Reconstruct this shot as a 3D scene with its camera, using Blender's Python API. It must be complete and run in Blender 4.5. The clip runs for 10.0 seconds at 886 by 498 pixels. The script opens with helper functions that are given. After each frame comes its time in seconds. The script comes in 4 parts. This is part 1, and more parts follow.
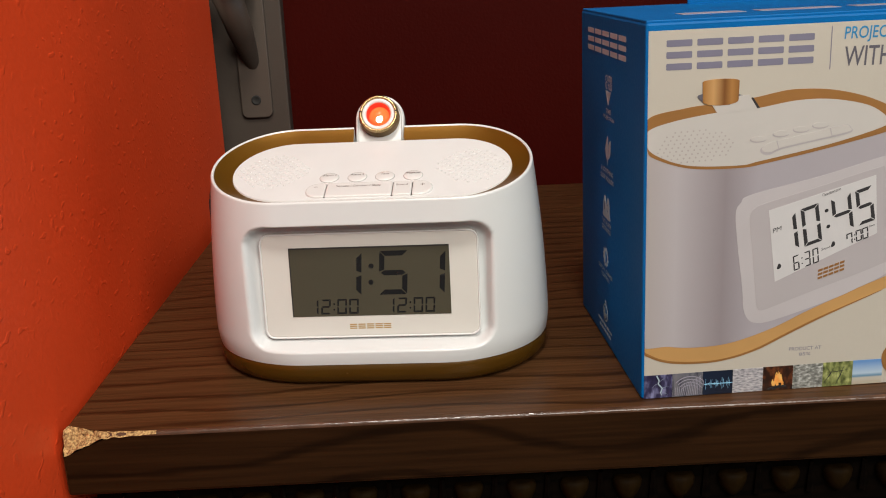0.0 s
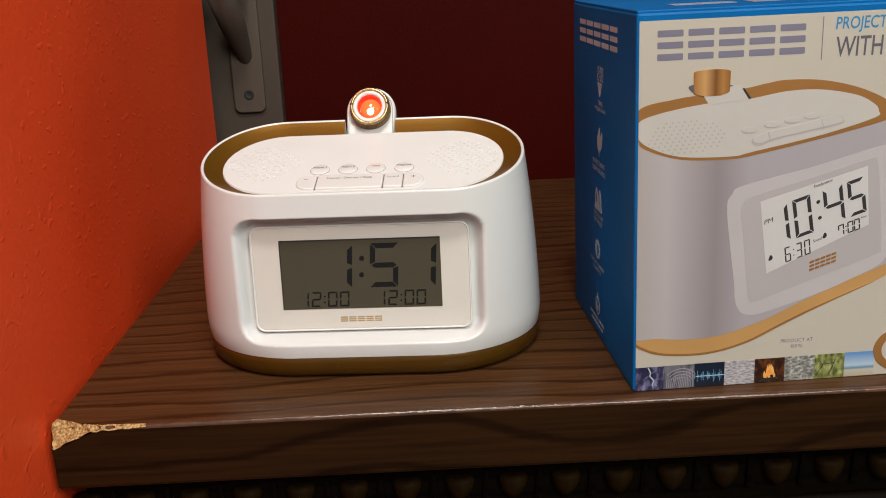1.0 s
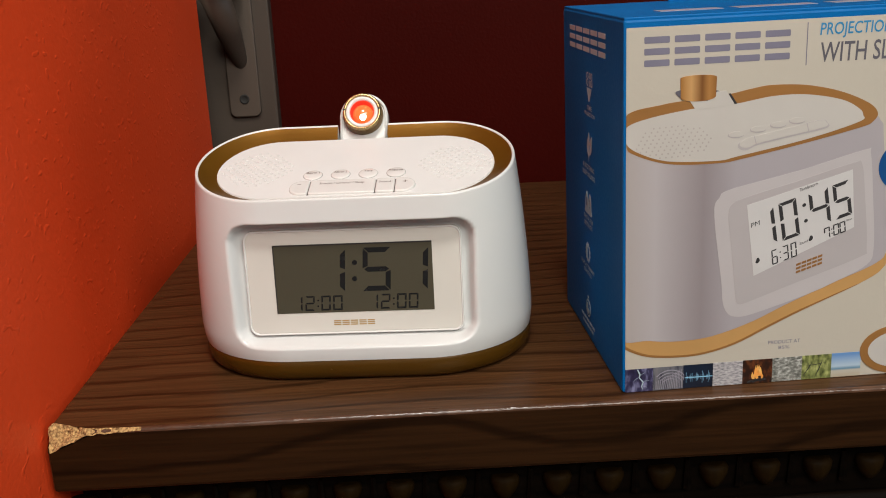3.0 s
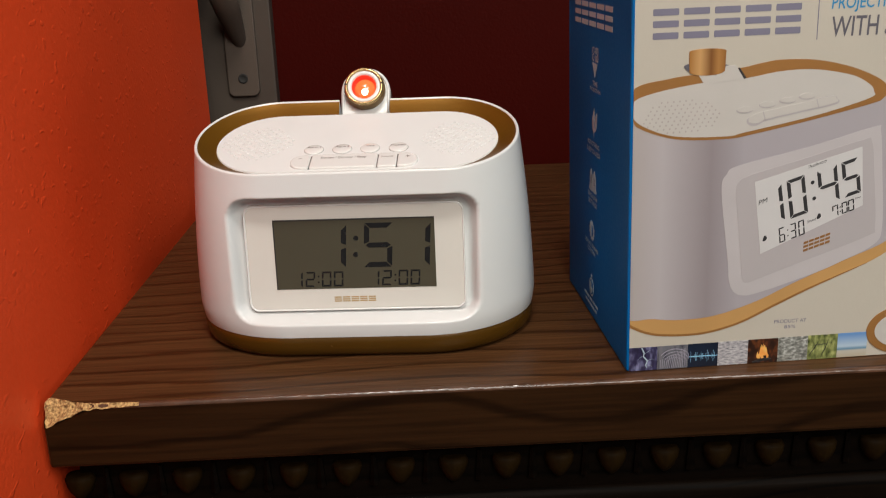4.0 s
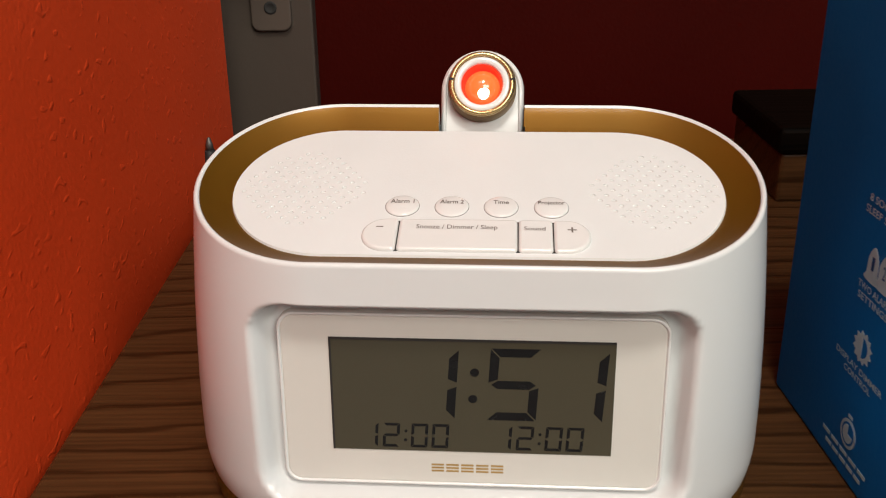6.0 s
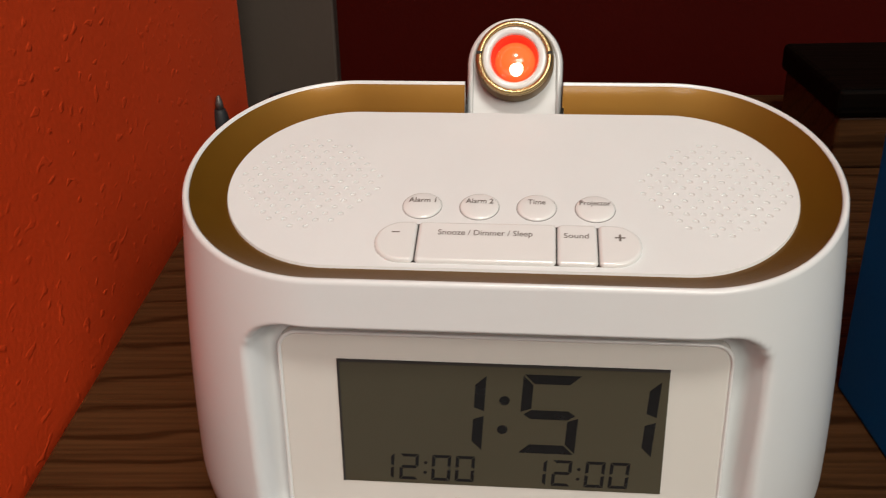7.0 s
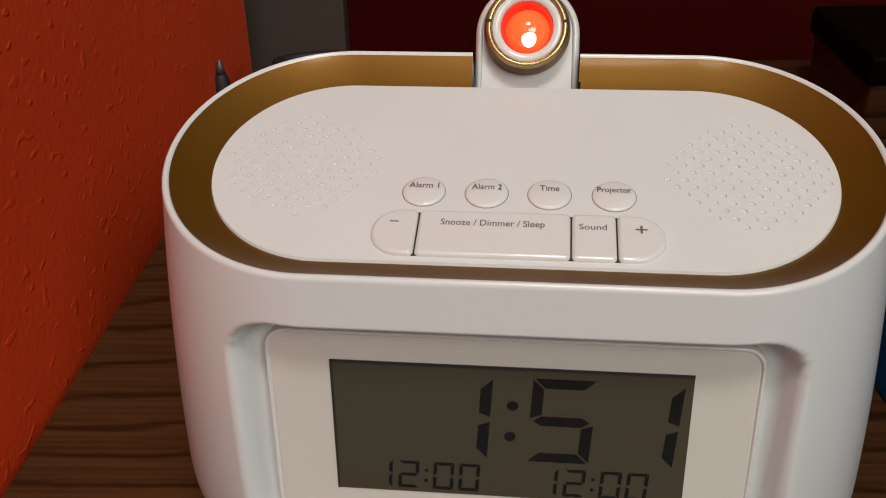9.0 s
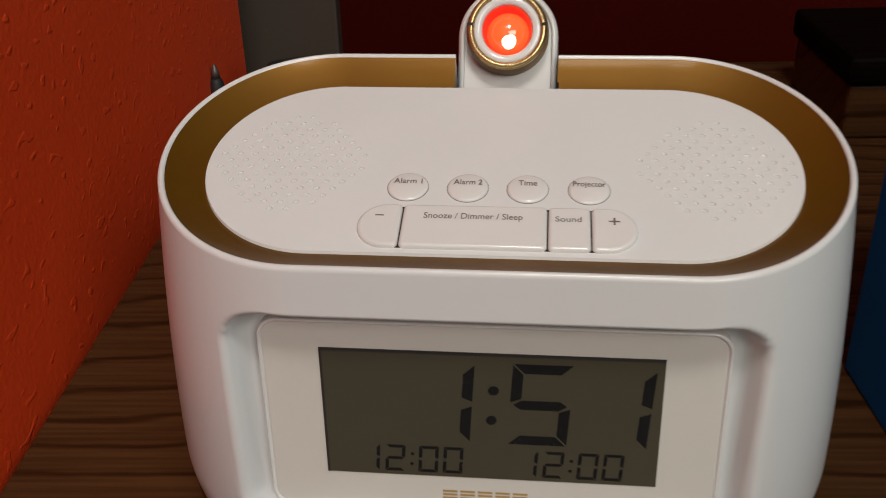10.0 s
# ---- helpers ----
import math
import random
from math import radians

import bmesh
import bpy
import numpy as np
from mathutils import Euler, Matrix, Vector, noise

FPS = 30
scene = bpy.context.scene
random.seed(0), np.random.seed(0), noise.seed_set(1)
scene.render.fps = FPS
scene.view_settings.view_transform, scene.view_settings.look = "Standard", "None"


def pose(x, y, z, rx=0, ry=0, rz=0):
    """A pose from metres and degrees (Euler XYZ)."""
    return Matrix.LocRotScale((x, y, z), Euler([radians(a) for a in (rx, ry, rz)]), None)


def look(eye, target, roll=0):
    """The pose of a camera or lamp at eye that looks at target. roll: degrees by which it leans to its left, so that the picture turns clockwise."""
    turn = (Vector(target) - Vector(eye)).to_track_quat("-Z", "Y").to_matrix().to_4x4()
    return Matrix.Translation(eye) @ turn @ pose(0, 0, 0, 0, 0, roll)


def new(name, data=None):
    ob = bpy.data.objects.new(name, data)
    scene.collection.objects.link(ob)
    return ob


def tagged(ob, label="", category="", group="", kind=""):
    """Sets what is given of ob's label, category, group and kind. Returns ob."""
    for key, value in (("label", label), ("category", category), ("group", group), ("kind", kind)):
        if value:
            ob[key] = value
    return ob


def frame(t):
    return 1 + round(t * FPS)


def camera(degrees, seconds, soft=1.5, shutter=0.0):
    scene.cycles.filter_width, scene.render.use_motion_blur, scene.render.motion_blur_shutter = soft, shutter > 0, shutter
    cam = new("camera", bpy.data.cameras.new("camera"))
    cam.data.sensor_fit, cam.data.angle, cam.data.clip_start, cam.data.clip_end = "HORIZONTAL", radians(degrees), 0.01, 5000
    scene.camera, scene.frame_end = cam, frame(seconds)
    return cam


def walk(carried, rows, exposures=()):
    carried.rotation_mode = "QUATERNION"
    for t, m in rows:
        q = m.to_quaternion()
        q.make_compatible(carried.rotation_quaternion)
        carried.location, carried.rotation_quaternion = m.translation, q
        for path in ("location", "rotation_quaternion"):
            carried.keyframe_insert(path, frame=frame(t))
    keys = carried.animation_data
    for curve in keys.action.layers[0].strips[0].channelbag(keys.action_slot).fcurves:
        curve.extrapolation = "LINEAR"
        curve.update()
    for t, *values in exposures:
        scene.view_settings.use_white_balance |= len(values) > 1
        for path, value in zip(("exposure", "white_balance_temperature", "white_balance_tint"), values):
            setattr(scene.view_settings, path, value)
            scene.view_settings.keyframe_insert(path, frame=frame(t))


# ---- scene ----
cam = camera(48.48, 10.0, soft=1.0, shutter=0.5)
PATH = [
    (0, (0.0669, -0.5143, 0.9537), (0.0492, -0.2265, 0.8709), -2.64),
    (0.5, (0.0693, -0.5173, 0.9556), (0.0521, -0.2293, 0.8732), -2.69),
    (1, (0.0692, -0.5130, 0.9505), (0.0527, -0.2253, 0.8669), -2.62),
    (1.5, (0.0700, -0.5161, 0.9516), (0.0535, -0.2285, 0.8678), -2.67),
    (2, (0.0732, -0.5168, 0.9528), (0.0574, -0.2291, 0.8693), -2.79),
    (2.5, (0.0731, -0.5182, 0.9534), (0.0569, -0.2304, 0.8704), -2.90),
    (4, (0.0690, -0.5137, 0.9456), (0.0542, -0.2269, 0.8590), -2.32),
    (4.2, (0.0620, -0.5010, 0.9390), (-0.0460, 1.4050, 0.3430), -1.90),
    (4.3, (0.0530, -0.4870, 0.9360), (-0.0740, 1.4140, 0.3270), -1.80),
    (4.5, (0.0307, -0.4396, 0.9307), (0.0070, -0.1556, 0.8372), -1.67),
    (4.8, (0.0200, -0.3890, 0.9370), (-0.1450, 1.5030, 0.3080), -1.40),
    (5, (0.0218, -0.3620, 0.9442), (-0.0037, -0.0786, 0.8493), -1.32),
    (5.5, (0.0150, -0.3215, 0.9494), (-0.0048, -0.0407, 0.8456), -0.62),
    (7, (0.0069, -0.2438, 0.9514), (-0.0202, 0.0241, 0.8189), -1.15),
    (7.5, (0.0033, -0.2452, 0.9516), (-0.0296, 0.0202, 0.8156), -1.50),
    (8, (0.0056, -0.2431, 0.9519), (-0.0265, 0.0213, 0.8138), -1.39),
    (8.5, (0.0057, -0.2339, 0.9472), (-0.0269, 0.0286, 0.8056), -1.65),
    (9, (0.0071, -0.2208, 0.9480), (-0.0238, 0.0410, 0.8047), -1.31),
    (9.5, (0.0061, -0.2127, 0.9439), (-0.0255, 0.0481, 0.7991), -1.49),
    (10, (0.0117, -0.2313, 0.9505), (-0.0185, 0.0312, 0.8085), -1.58),
]
EXPOSURES = [(0.0, 0.0, 6500, 10), (4.5, -0.08, 6500, 10), (5.5, -0.04, 6600, 10), (7.0, -0.3, 6600, 10), (8.5, -0.5, 6500, 10), (10.0, -0.7, 6500, 10)]
walk(cam, [(t, look(eye, target, roll)) for t, eye, target, roll in PATH], EXPOSURES)

# ---- lengths below are in decimetres, on a table whose top is at z = 0; part() scales them to metres ----
DM = 0.1
TABLE = 0.75
FLOOR_Z, CEIL_Z = -7.5, 17.0

# ---- light: unseen overhead lamps behind the viewer, and a cool unseen lamp alongside ----
world = bpy.data.worlds.new("world")
scene.world = world
world.use_nodes = True
world.node_tree.nodes["Background"].inputs[0].default_value = (0.9, 0.8, 0.7, 1)
world.node_tree.nodes["Background"].inputs[1].default_value = 0.02


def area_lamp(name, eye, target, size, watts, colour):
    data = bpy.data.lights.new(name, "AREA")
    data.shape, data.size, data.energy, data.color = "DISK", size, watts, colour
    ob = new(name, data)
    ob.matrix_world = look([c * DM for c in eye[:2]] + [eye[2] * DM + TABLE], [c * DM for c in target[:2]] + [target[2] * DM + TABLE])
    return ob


LAMP_TINT = (1.0, 0.965, 0.88)
area_lamp("overhead_light", (1.0, -7.6, 16.2), (0.0, 0.5, 0.0), 0.35, 18.5, LAMP_TINT)
# large extra lamp added to brighten the red wall; no such fixture known
area_lamp("overhead_light", (8.2, -17.0, 15.0), (0.0, 0.5, 0.0), 1.4, 54.0, LAMP_TINT)
# cool lamp with no source built, for the clock's bluish right side
area_lamp("cool_side_light", (24.0, -5.0, 6.0), (0.0, 0.0, 0.5), 0.9, 6.5, (0.45, 0.7, 1.0))


# ---- materials ----
def mat(name, base, rough=0.5, metal=0.0, vary=0.06, scale=40.0, bump=0.0, bump_scale=200.0, coat=0.0, second=None, stretch=(1, 1, 1), rough_vary=0.08, spec=0.5):
    """A surface whose colour drifts at two scales, with fine relief."""
    m = bpy.data.materials.new(name)
    m.use_nodes = True
    n, l = m.node_tree.nodes, m.node_tree.links
    b = n["Principled BSDF"]
    b.inputs["Metallic"].default_value = metal
    b.inputs["Coat Weight"].default_value = coat
    b.inputs["Specular IOR Level"].default_value = spec
    co = n.new("ShaderNodeTexCoord")
    mp = n.new("ShaderNodeMapping")
    mp.inputs["Scale"].default_value = stretch
    l.new(co.outputs["Object"], mp.inputs["Vector"])
    big = n.new("ShaderNodeTexNoise")
    big.inputs["Scale"].default_value, big.inputs["Detail"].default_value = scale, 6
    l.new(mp.outputs[0], big.inputs["Vector"])
    ramp = n.new("ShaderNodeValToRGB")
    dark = second or tuple(c * (1 - vary) for c in base)
    light = base if second else tuple(min(1, c * (1 + vary)) for c in base)
    ramp.color_ramp.elements[0].color, ramp.color_ramp.elements[1].color = (*dark, 1), (*light, 1)
    ramp.color_ramp.elements[0].position, ramp.color_ramp.elements[1].position = 0.3, 0.7
    l.new(big.outputs["Fac"], ramp.inputs[0])
    l.new(ramp.outputs[0], b.inputs["Base Color"])
    fine = n.new("ShaderNodeTexNoise")
    fine.inputs["Scale"].default_value, fine.inputs["Detail"].default_value = bump_scale, 4
    l.new(mp.outputs[0], fine.inputs["Vector"])
    rr = n.new("ShaderNodeMapRange")
    rr.inputs["To Min"].default_value, rr.inputs["To Max"].default_value = max(0, rough - rough_vary), min(1, rough + rough_vary)
    l.new(fine.outputs["Fac"], rr.inputs["Value"])
    l.new(rr.outputs[0], b.inputs["Roughness"])
    if bump:
        bp = n.new("ShaderNodeBump")
        bp.inputs["Strength"].default_value, bp.inputs["Distance"].default_value = bump, 0.001
        l.new(fine.outputs["Fac"], bp.inputs["Height"])
        l.new(bp.outputs[0], b.inputs["Normal"])
    return m


def wood(name, dark, light, rough=0.3, lines=90.0, gloss=0.5, sweep=3.0):
    """Dark varnished oak: long wavy grain along x, with pores."""
    m = bpy.data.materials.new(name)
    m.use_nodes = True
    n, l = m.node_tree.nodes, m.node_tree.links
    b = n["Principled BSDF"]
    b.inputs["Specular IOR Level"].default_value = gloss
    co = n.new("ShaderNodeTexCoord")
    mp = n.new("ShaderNodeMapping")
    mp.inputs["Scale"].default_value = (5.0, 26.0, 26.0)
    l.new(co.outputs["Object"], mp.inputs["Vector"])
    warp = n.new("ShaderNodeTexNoise")
    warp.inputs["Scale"].default_value, warp.inputs["Detail"].default_value, warp.inputs["Distortion"].default_value = 1.0, 4.0, 0.3
    warp.inputs["Roughness"].default_value = 0.55
    l.new(mp.outputs[0], warp.inputs["Vector"])
    far = n.new("ShaderNodeTexNoise")
    far.inputs["Scale"].default_value, far.inputs["Detail"].default_value = 4.5, 1.0
    l.new(co.outputs["Object"], far.inputs["Vector"])
    across = n.new("ShaderNodeVectorMath")
    across.operation, across.inputs[1].default_value = "DOT_PRODUCT", (0.0, lines, lines)
    l.new(co.outputs["Object"], across.inputs[0])
    wavy = n.new("ShaderNodeMath")
    wavy.operation, wavy.inputs[1].default_value = "MULTIPLY_ADD", 1.7
    l.new(warp.outputs["Fac"], wavy.inputs[0])
    l.new(across.outputs["Value"], wavy.inputs[2])
    many = n.new("ShaderNodeMath")
    many.operation, many.inputs[1].default_value = "MULTIPLY_ADD", sweep
    l.new(far.outputs["Fac"], many.inputs[0])
    l.new(wavy.outputs[0], many.inputs[2])
    wave = n.new("ShaderNodeMath")
    wave.operation = "FRACT"
    l.new(many.outputs[0], wave.inputs[0])
    mp2 = n.new("ShaderNodeMapping")
    mp2.inputs["Scale"].default_value = (12.0, 420.0, 420.0)
    l.new(co.outputs["Object"], mp2.inputs["Vector"])
    pores = n.new("ShaderNodeTexNoise")
    pores.inputs["Scale"].default_value, pores.inputs["Detail"].default_value = 1.0, 3
    l.new(mp2.outputs[0], pores.inputs["Vector"])
    ramp = n.new("ShaderNodeValToRGB")
    e = ramp.color_ramp.elements
    e[0].position, e[0].color = 0.0, (*[c * 0.8 for c in dark], 1)
    e[1].position, e[1].color = 0.9, (*light, 1)
    ramp.color_ramp.elements.new(0.07).color = (*[c * 0.7 for c in dark], 1)
    ramp.color_ramp.elements.new(0.17).color = (*[(c + 2 * d) / 3 for c, d in zip(dark, light)], 1)
    ramp.color_ramp.elements.new(0.99).color = (*[c * 0.8 for c in dark], 1)
    l.new(wave.outputs[0], ramp.inputs[0])
    tone = n.new("ShaderNodeMix")
    tone.data_type, tone.blend_type = "RGBA", "MULTIPLY"
    tone.inputs["Factor"].default_value = 0.7
    l.new(ramp.outputs[0], tone.inputs["A"])
    pr = n.new("ShaderNodeValToRGB")
    pr.color_ramp.elements[0].position, pr.color_ramp.elements[0].color = 0.35, (0.55, 0.5, 0.47, 1)
    pr.color_ramp.elements[1].position, pr.color_ramp.elements[1].color = 0.6, (1.1, 1.05, 1, 1)
    l.new(pores.outputs["Fac"], pr.inputs[0])
    l.new(pr.outputs[0], tone.inputs["B"])
    l.new(tone.outputs["Result"], b.inputs["Base Color"])
    rr = n.new("ShaderNodeMapRange")
    rr.inputs["To Min"].default_value, rr.inputs["To Max"].default_value = rough + 0.14, rough - 0.06
    l.new(pores.outputs["Fac"], rr.inputs["Value"])
    l.new(rr.outputs[0], b.inputs["Roughness"])
    bp = n.new("ShaderNodeBump")
    bp.inputs["Strength"].default_value, bp.inputs["Distance"].default_value = 0.25, 0.0006
    l.new(pores.outputs["Fac"], bp.inputs["Height"])
    l.new(bp.outputs[0], b.inputs["Normal"])
    return m


def plaster(name, base, strength=0.5, spec=0.5):
    """Painted wall with soft roller blobs and sparse knots of paint."""
    m = mat(name, base, 0.5, vary=0.07, scale=5.0, bump=0.2, bump_scale=350.0, spec=spec)
    n, l = m.node_tree.nodes, m.node_tree.links
    co = n.new("ShaderNodeTexCoord")
    knots = n.new("ShaderNodeTexNoise")
    knots.inputs["Scale"].default_value, knots.inputs["Detail"].default_value = 250.0, 0
    long_way = n.new("ShaderNodeMapping")
    long_way.inputs["Scale"].default_value = (1.0, 0.55, 1.0)
    l.new(co.outputs["Object"], long_way.inputs["Vector"])
    l.new(long_way.outputs[0], knots.inputs["Vector"])
    area = n.new("ShaderNodeTexNoise")
    area.inputs["Scale"].default_value = 9.0
    l.new(co.outputs["Object"], area.inputs["Vector"])
    k = n.new("ShaderNodeMapRange")
    k.inputs["From Min"].default_value, k.inputs["From Max"].default_value = 0.695, 0.77
    l.new(knots.outputs["Fac"], k.inputs["Value"])
    a = n.new("ShaderNodeMapRange")
    a.inputs["From Min"].default_value, a.inputs["From Max"].default_value = 0.34, 0.55
    l.new(area.outputs["Fac"], a.inputs["Value"])
    mul = n.new("ShaderNodeMath")
    mul.operation = "MULTIPLY"
    l.new(k.outputs[0], mul.inputs[0])
    l.new(a.outputs[0], mul.inputs[1])
    first = n["Bump"]
    bp = n.new("ShaderNodeBump")
    bp.inputs["Strength"].default_value, bp.inputs["Distance"].default_value = strength, 0.001
    l.new(mul.outputs[0], bp.inputs["Height"])
    l.new(first.outputs[0], bp.inputs["Normal"])
    l.new(bp.outputs[0], n["Principled BSDF"].inputs["Normal"])
    return m


def lit(name, colour, strength, rough=0.1):
    m = mat(name, colour, rough, vary=0.05, coat=1.0)
    b = m.node_tree.nodes["Principled BSDF"]
    b.inputs["Emission Color"].default_value = (*colour, 1)
    b.inputs["Emission Strength"].default_value = strength
    return m


WHITE = mat("white_plastic", (0.64, 0.65, 0.655), 0.22, vary=0.008, scale=12, bump_scale=900, rough_vary=0.03)
WHITE_TEXTURED = mat("white_textured_plastic", (0.655, 0.67, 0.675), 0.45, vary=0.015, bump=0.05, bump_scale=1400)
WHITE_MATT = mat("white_matt_plastic", (0.6, 0.61, 0.61), 0.85, vary=0.015, spec=0.1)
WHITE_GLOSS = mat("white_gloss_plastic", (0.68, 0.68, 0.675), 0.14, vary=0.01, rough_vary=0.03, coat=0.3)
PANEL_WHITE = mat("cream_gloss_panel", (0.63, 0.615, 0.575), 0.2, vary=0.015, rough_vary=0.04)
GOLD = mat("gold_paint", (0.147, 0.067, 0.0055), 0.46, 0.5, spec=0.2, vary=0.06, bump=0.03, bump_scale=1500, rough_vary=0.05, coat=0.06)
GOLD.node_tree.nodes["Principled BSDF"].inputs["Coat Roughness"].default_value = 0.12
BRASS = mat("pale_brass", (0.5, 0.36, 0.16), 0.22, 0.9, vary=0.08, bump=0.03)
BASE_GOLD = mat("gold_base_paint", (0.085, 0.038, 0.004), 0.25, 0.25, vary=0.06, rough_vary=0.05)
LCD = mat("lcd_glass", (0.064, 0.057, 0.038), 0.12, vary=0.04, scale=15, rough_vary=0.02, spec=0.5)
INK = mat("lcd_segment", (0.008, 0.008, 0.009), 0.25, vary=0.1)
LEGEND = mat("grey_print", (0.13, 0.105, 0.095), 0.5)
GOLD_PRINT = mat("gold_print", (0.42, 0.27, 0.09), 0.4, 0.2)
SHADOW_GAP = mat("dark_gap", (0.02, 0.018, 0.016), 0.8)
GREY_GAP = mat("grey_gap", (0.17, 0.16, 0.15), 0.8)
RUBBER = mat("black_rubber", (0.012, 0.012, 0.013), 0.6, bump=0.1)
LENS = lit("red_lamp_cone", (0.9, 0.03, 0.02), 0.5)
# the lens glows by itself, in place of lamp light through glass
INNER = lit("orange_lens", (0.9, 0.12, 0.028), 0.95, 0.08)
LAMP_FLARE = lit("lamp_flare", (1.0, 0.72, 0.52), 5.0)
DULL_STEEL = mat("dull_steel", (0.12, 0.11, 0.1), 0.45, 0.6)
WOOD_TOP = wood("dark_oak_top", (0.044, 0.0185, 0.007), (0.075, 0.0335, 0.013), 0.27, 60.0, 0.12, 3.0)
# same oak for the faces below the top, their shade put into the colour
WOOD_FRONT = wood("shaded_oak_front", (0.0165, 0.0068, 0.0025), (0.0255, 0.0107, 0.0038), 0.4, 45.0, 0.06, 4.0)
WORN_EDGE = mat("polished_oak_edge", (0.07, 0.034, 0.02), 0.16, vary=0.4, scale=60, bump=0.4, bump_scale=260)
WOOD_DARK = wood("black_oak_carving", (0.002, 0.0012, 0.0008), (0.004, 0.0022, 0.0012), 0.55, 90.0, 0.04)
# worn gilt beads, toned far down for shade under the overhanging top
WORN_SHADED = mat("worn_shaded_gilt", (0.015, 0.0072, 0.0012), 0.6, vary=0.5, scale=120, second=(0.006, 0.003, 0.001), bump=0.3, spec=0.04)
CHIPBOARD = mat("raw_chipboard", (0.66, 0.42, 0.17), 0.9, scale=780, second=(0.1, 0.042, 0.011), bump=1.0, bump_scale=700)
RED_WALL = plaster("red_wall_paint", (0.89, 0.076, 0.015), 0.36, 0.3)
# alcove walls: the shade back there is put into a near-black red
SHADED_RED = plaster("shaded_red_wall_paint", (0.036, 0.0018, 0.0008), 0.05, 0.05)
# pale board and bracket, with the alcove's shade put into their base colours
SHADED_WHITE = mat("shaded_white_paint", (0.056, 0.04, 0.029), 0.55, vary=0.06, scale=8, bump=0.15, bump_scale=120)
BRACKET = mat("shaded_white_enamel", (0.078, 0.057, 0.043), 0.5, vary=0.05, scale=30)
# unseen walls and ceiling, greyed to hold bounce light down
PLAIN = plaster("plain_wall_paint", (0.34, 0.34, 0.32), 0.3)
CEILING = mat("ceiling_white", (0.45, 0.45, 0.44), 0.8, scale=6, bump=0.3)
CARPET = mat("brown_carpet", (0.14, 0.12, 0.1), 0.95, vary=0.25, scale=60, bump=0.8)
BLUE = mat("blue_card", (0.001, 0.112, 0.345), 0.42, spec=0.12, vary=0.06, scale=25, bump=0.05, bump_scale=500)
BLUE_DEEP = mat("deep_blue_print", (0.004, 0.06, 0.2), 0.35)
CREAM = mat("cream_card", (0.459, 0.416, 0.356), 0.35, vary=0.02, scale=12, bump=0.05, bump_scale=500)
GREY_PRINT = mat("grey_violet_print", (0.17, 0.16, 0.22), 0.4, vary=0.06)
SLATE_PRINT = mat("slate_print", (0.1, 0.093, 0.115), 0.4, vary=0.06)
BLUE_PRINT = mat("bright_blue_print", (0.02, 0.2, 0.42), 0.4)
# white print, tinted blue to offset red light bounced off the wall
WHITE_PRINT = mat("cooled_white_print", (0.36, 0.45, 0.5), 0.5, spec=0.1)
DARK_PRINT = mat("dark_print", (0.03, 0.028, 0.03), 0.4)
ART_WHITE = mat("printed_white", (0.477, 0.446, 0.419), 0.35, vary=0.02)
ART_LILAC = mat("printed_lilac", (0.6, 0.54, 0.56), 0.35, vary=0.04, scale=10)
ART_FRAME = mat("printed_frame", (0.44, 0.405, 0.415), 0.35, vary=0.02)
ART_GREY = mat("printed_grey", (0.391, 0.357, 0.365), 0.35, vary=0.03, scale=10)
ART_LCD = mat("printed_lcd", (0.522, 0.503, 0.503), 0.35, vary=0.02)
ART_AMBER = mat("printed_amber", (0.45, 0.25, 0.09), 0.35, vary=0.1, scale=18)
ART_GOLD = mat("printed_gold", (0.26, 0.12, 0.035), 0.35, vary=0.12, scale=18)
ART_DOT = mat("printed_dot", (0.4, 0.36, 0.34), 0.4)
FAN_PRINT = mat("pale_violet_print", (0.3, 0.28, 0.34), 0.4)
WAVE = mat("pale_blue_print", (0.25, 0.5, 0.7), 0.4)


def picture(name, low, high, scale, stretch=(1, 1, 1), mid=None):
    m = mat(name, high, 0.35, second=low, scale=scale, stretch=stretch)
    if mid:
        for node in m.node_tree.nodes:
            if node.bl_idname == "ShaderNodeValToRGB":
                node.color_ramp.elements.new(0.5).color = (*mid, 1)
    return m


def fade(m, axis, start, end, low, high, mids=()):
    """Printed shading that runs along one axis of the sheet."""
    n, l = m.node_tree.nodes, m.node_tree.links
    co, sep, mr, ramp = (n.new(k) for k in ("ShaderNodeTexCoord", "ShaderNodeSeparateXYZ", "ShaderNodeMapRange", "ShaderNodeValToRGB"))
    l.new(co.outputs["Object"], sep.inputs[0])
    l.new(sep.outputs[axis], mr.inputs["Value"])
    mr.inputs["From Min"].default_value, mr.inputs["From Max"].default_value = start * DM, end * DM
    ramp.color_ramp.elements[0].color, ramp.color_ramp.elements[1].color = (*low, 1), (*high, 1)
    for at, c in mids:
        ramp.color_ramp.elements.new(at).color = (*c, 1)
    l.new(mr.outputs[0], ramp.inputs[0])
    l.new(ramp.outputs[0], n["Principled BSDF"].inputs["Base Color"])
    return m


fade(ART_LILAC, "X", 0.0, 1.25, (0.36, 0.32, 0.31), (0.35, 0.32, 0.34), ((0.12, (0.4, 0.365, 0.38)), (0.3, (0.25, 0.215, 0.228)), (0.42, (0.34, 0.31, 0.335))))


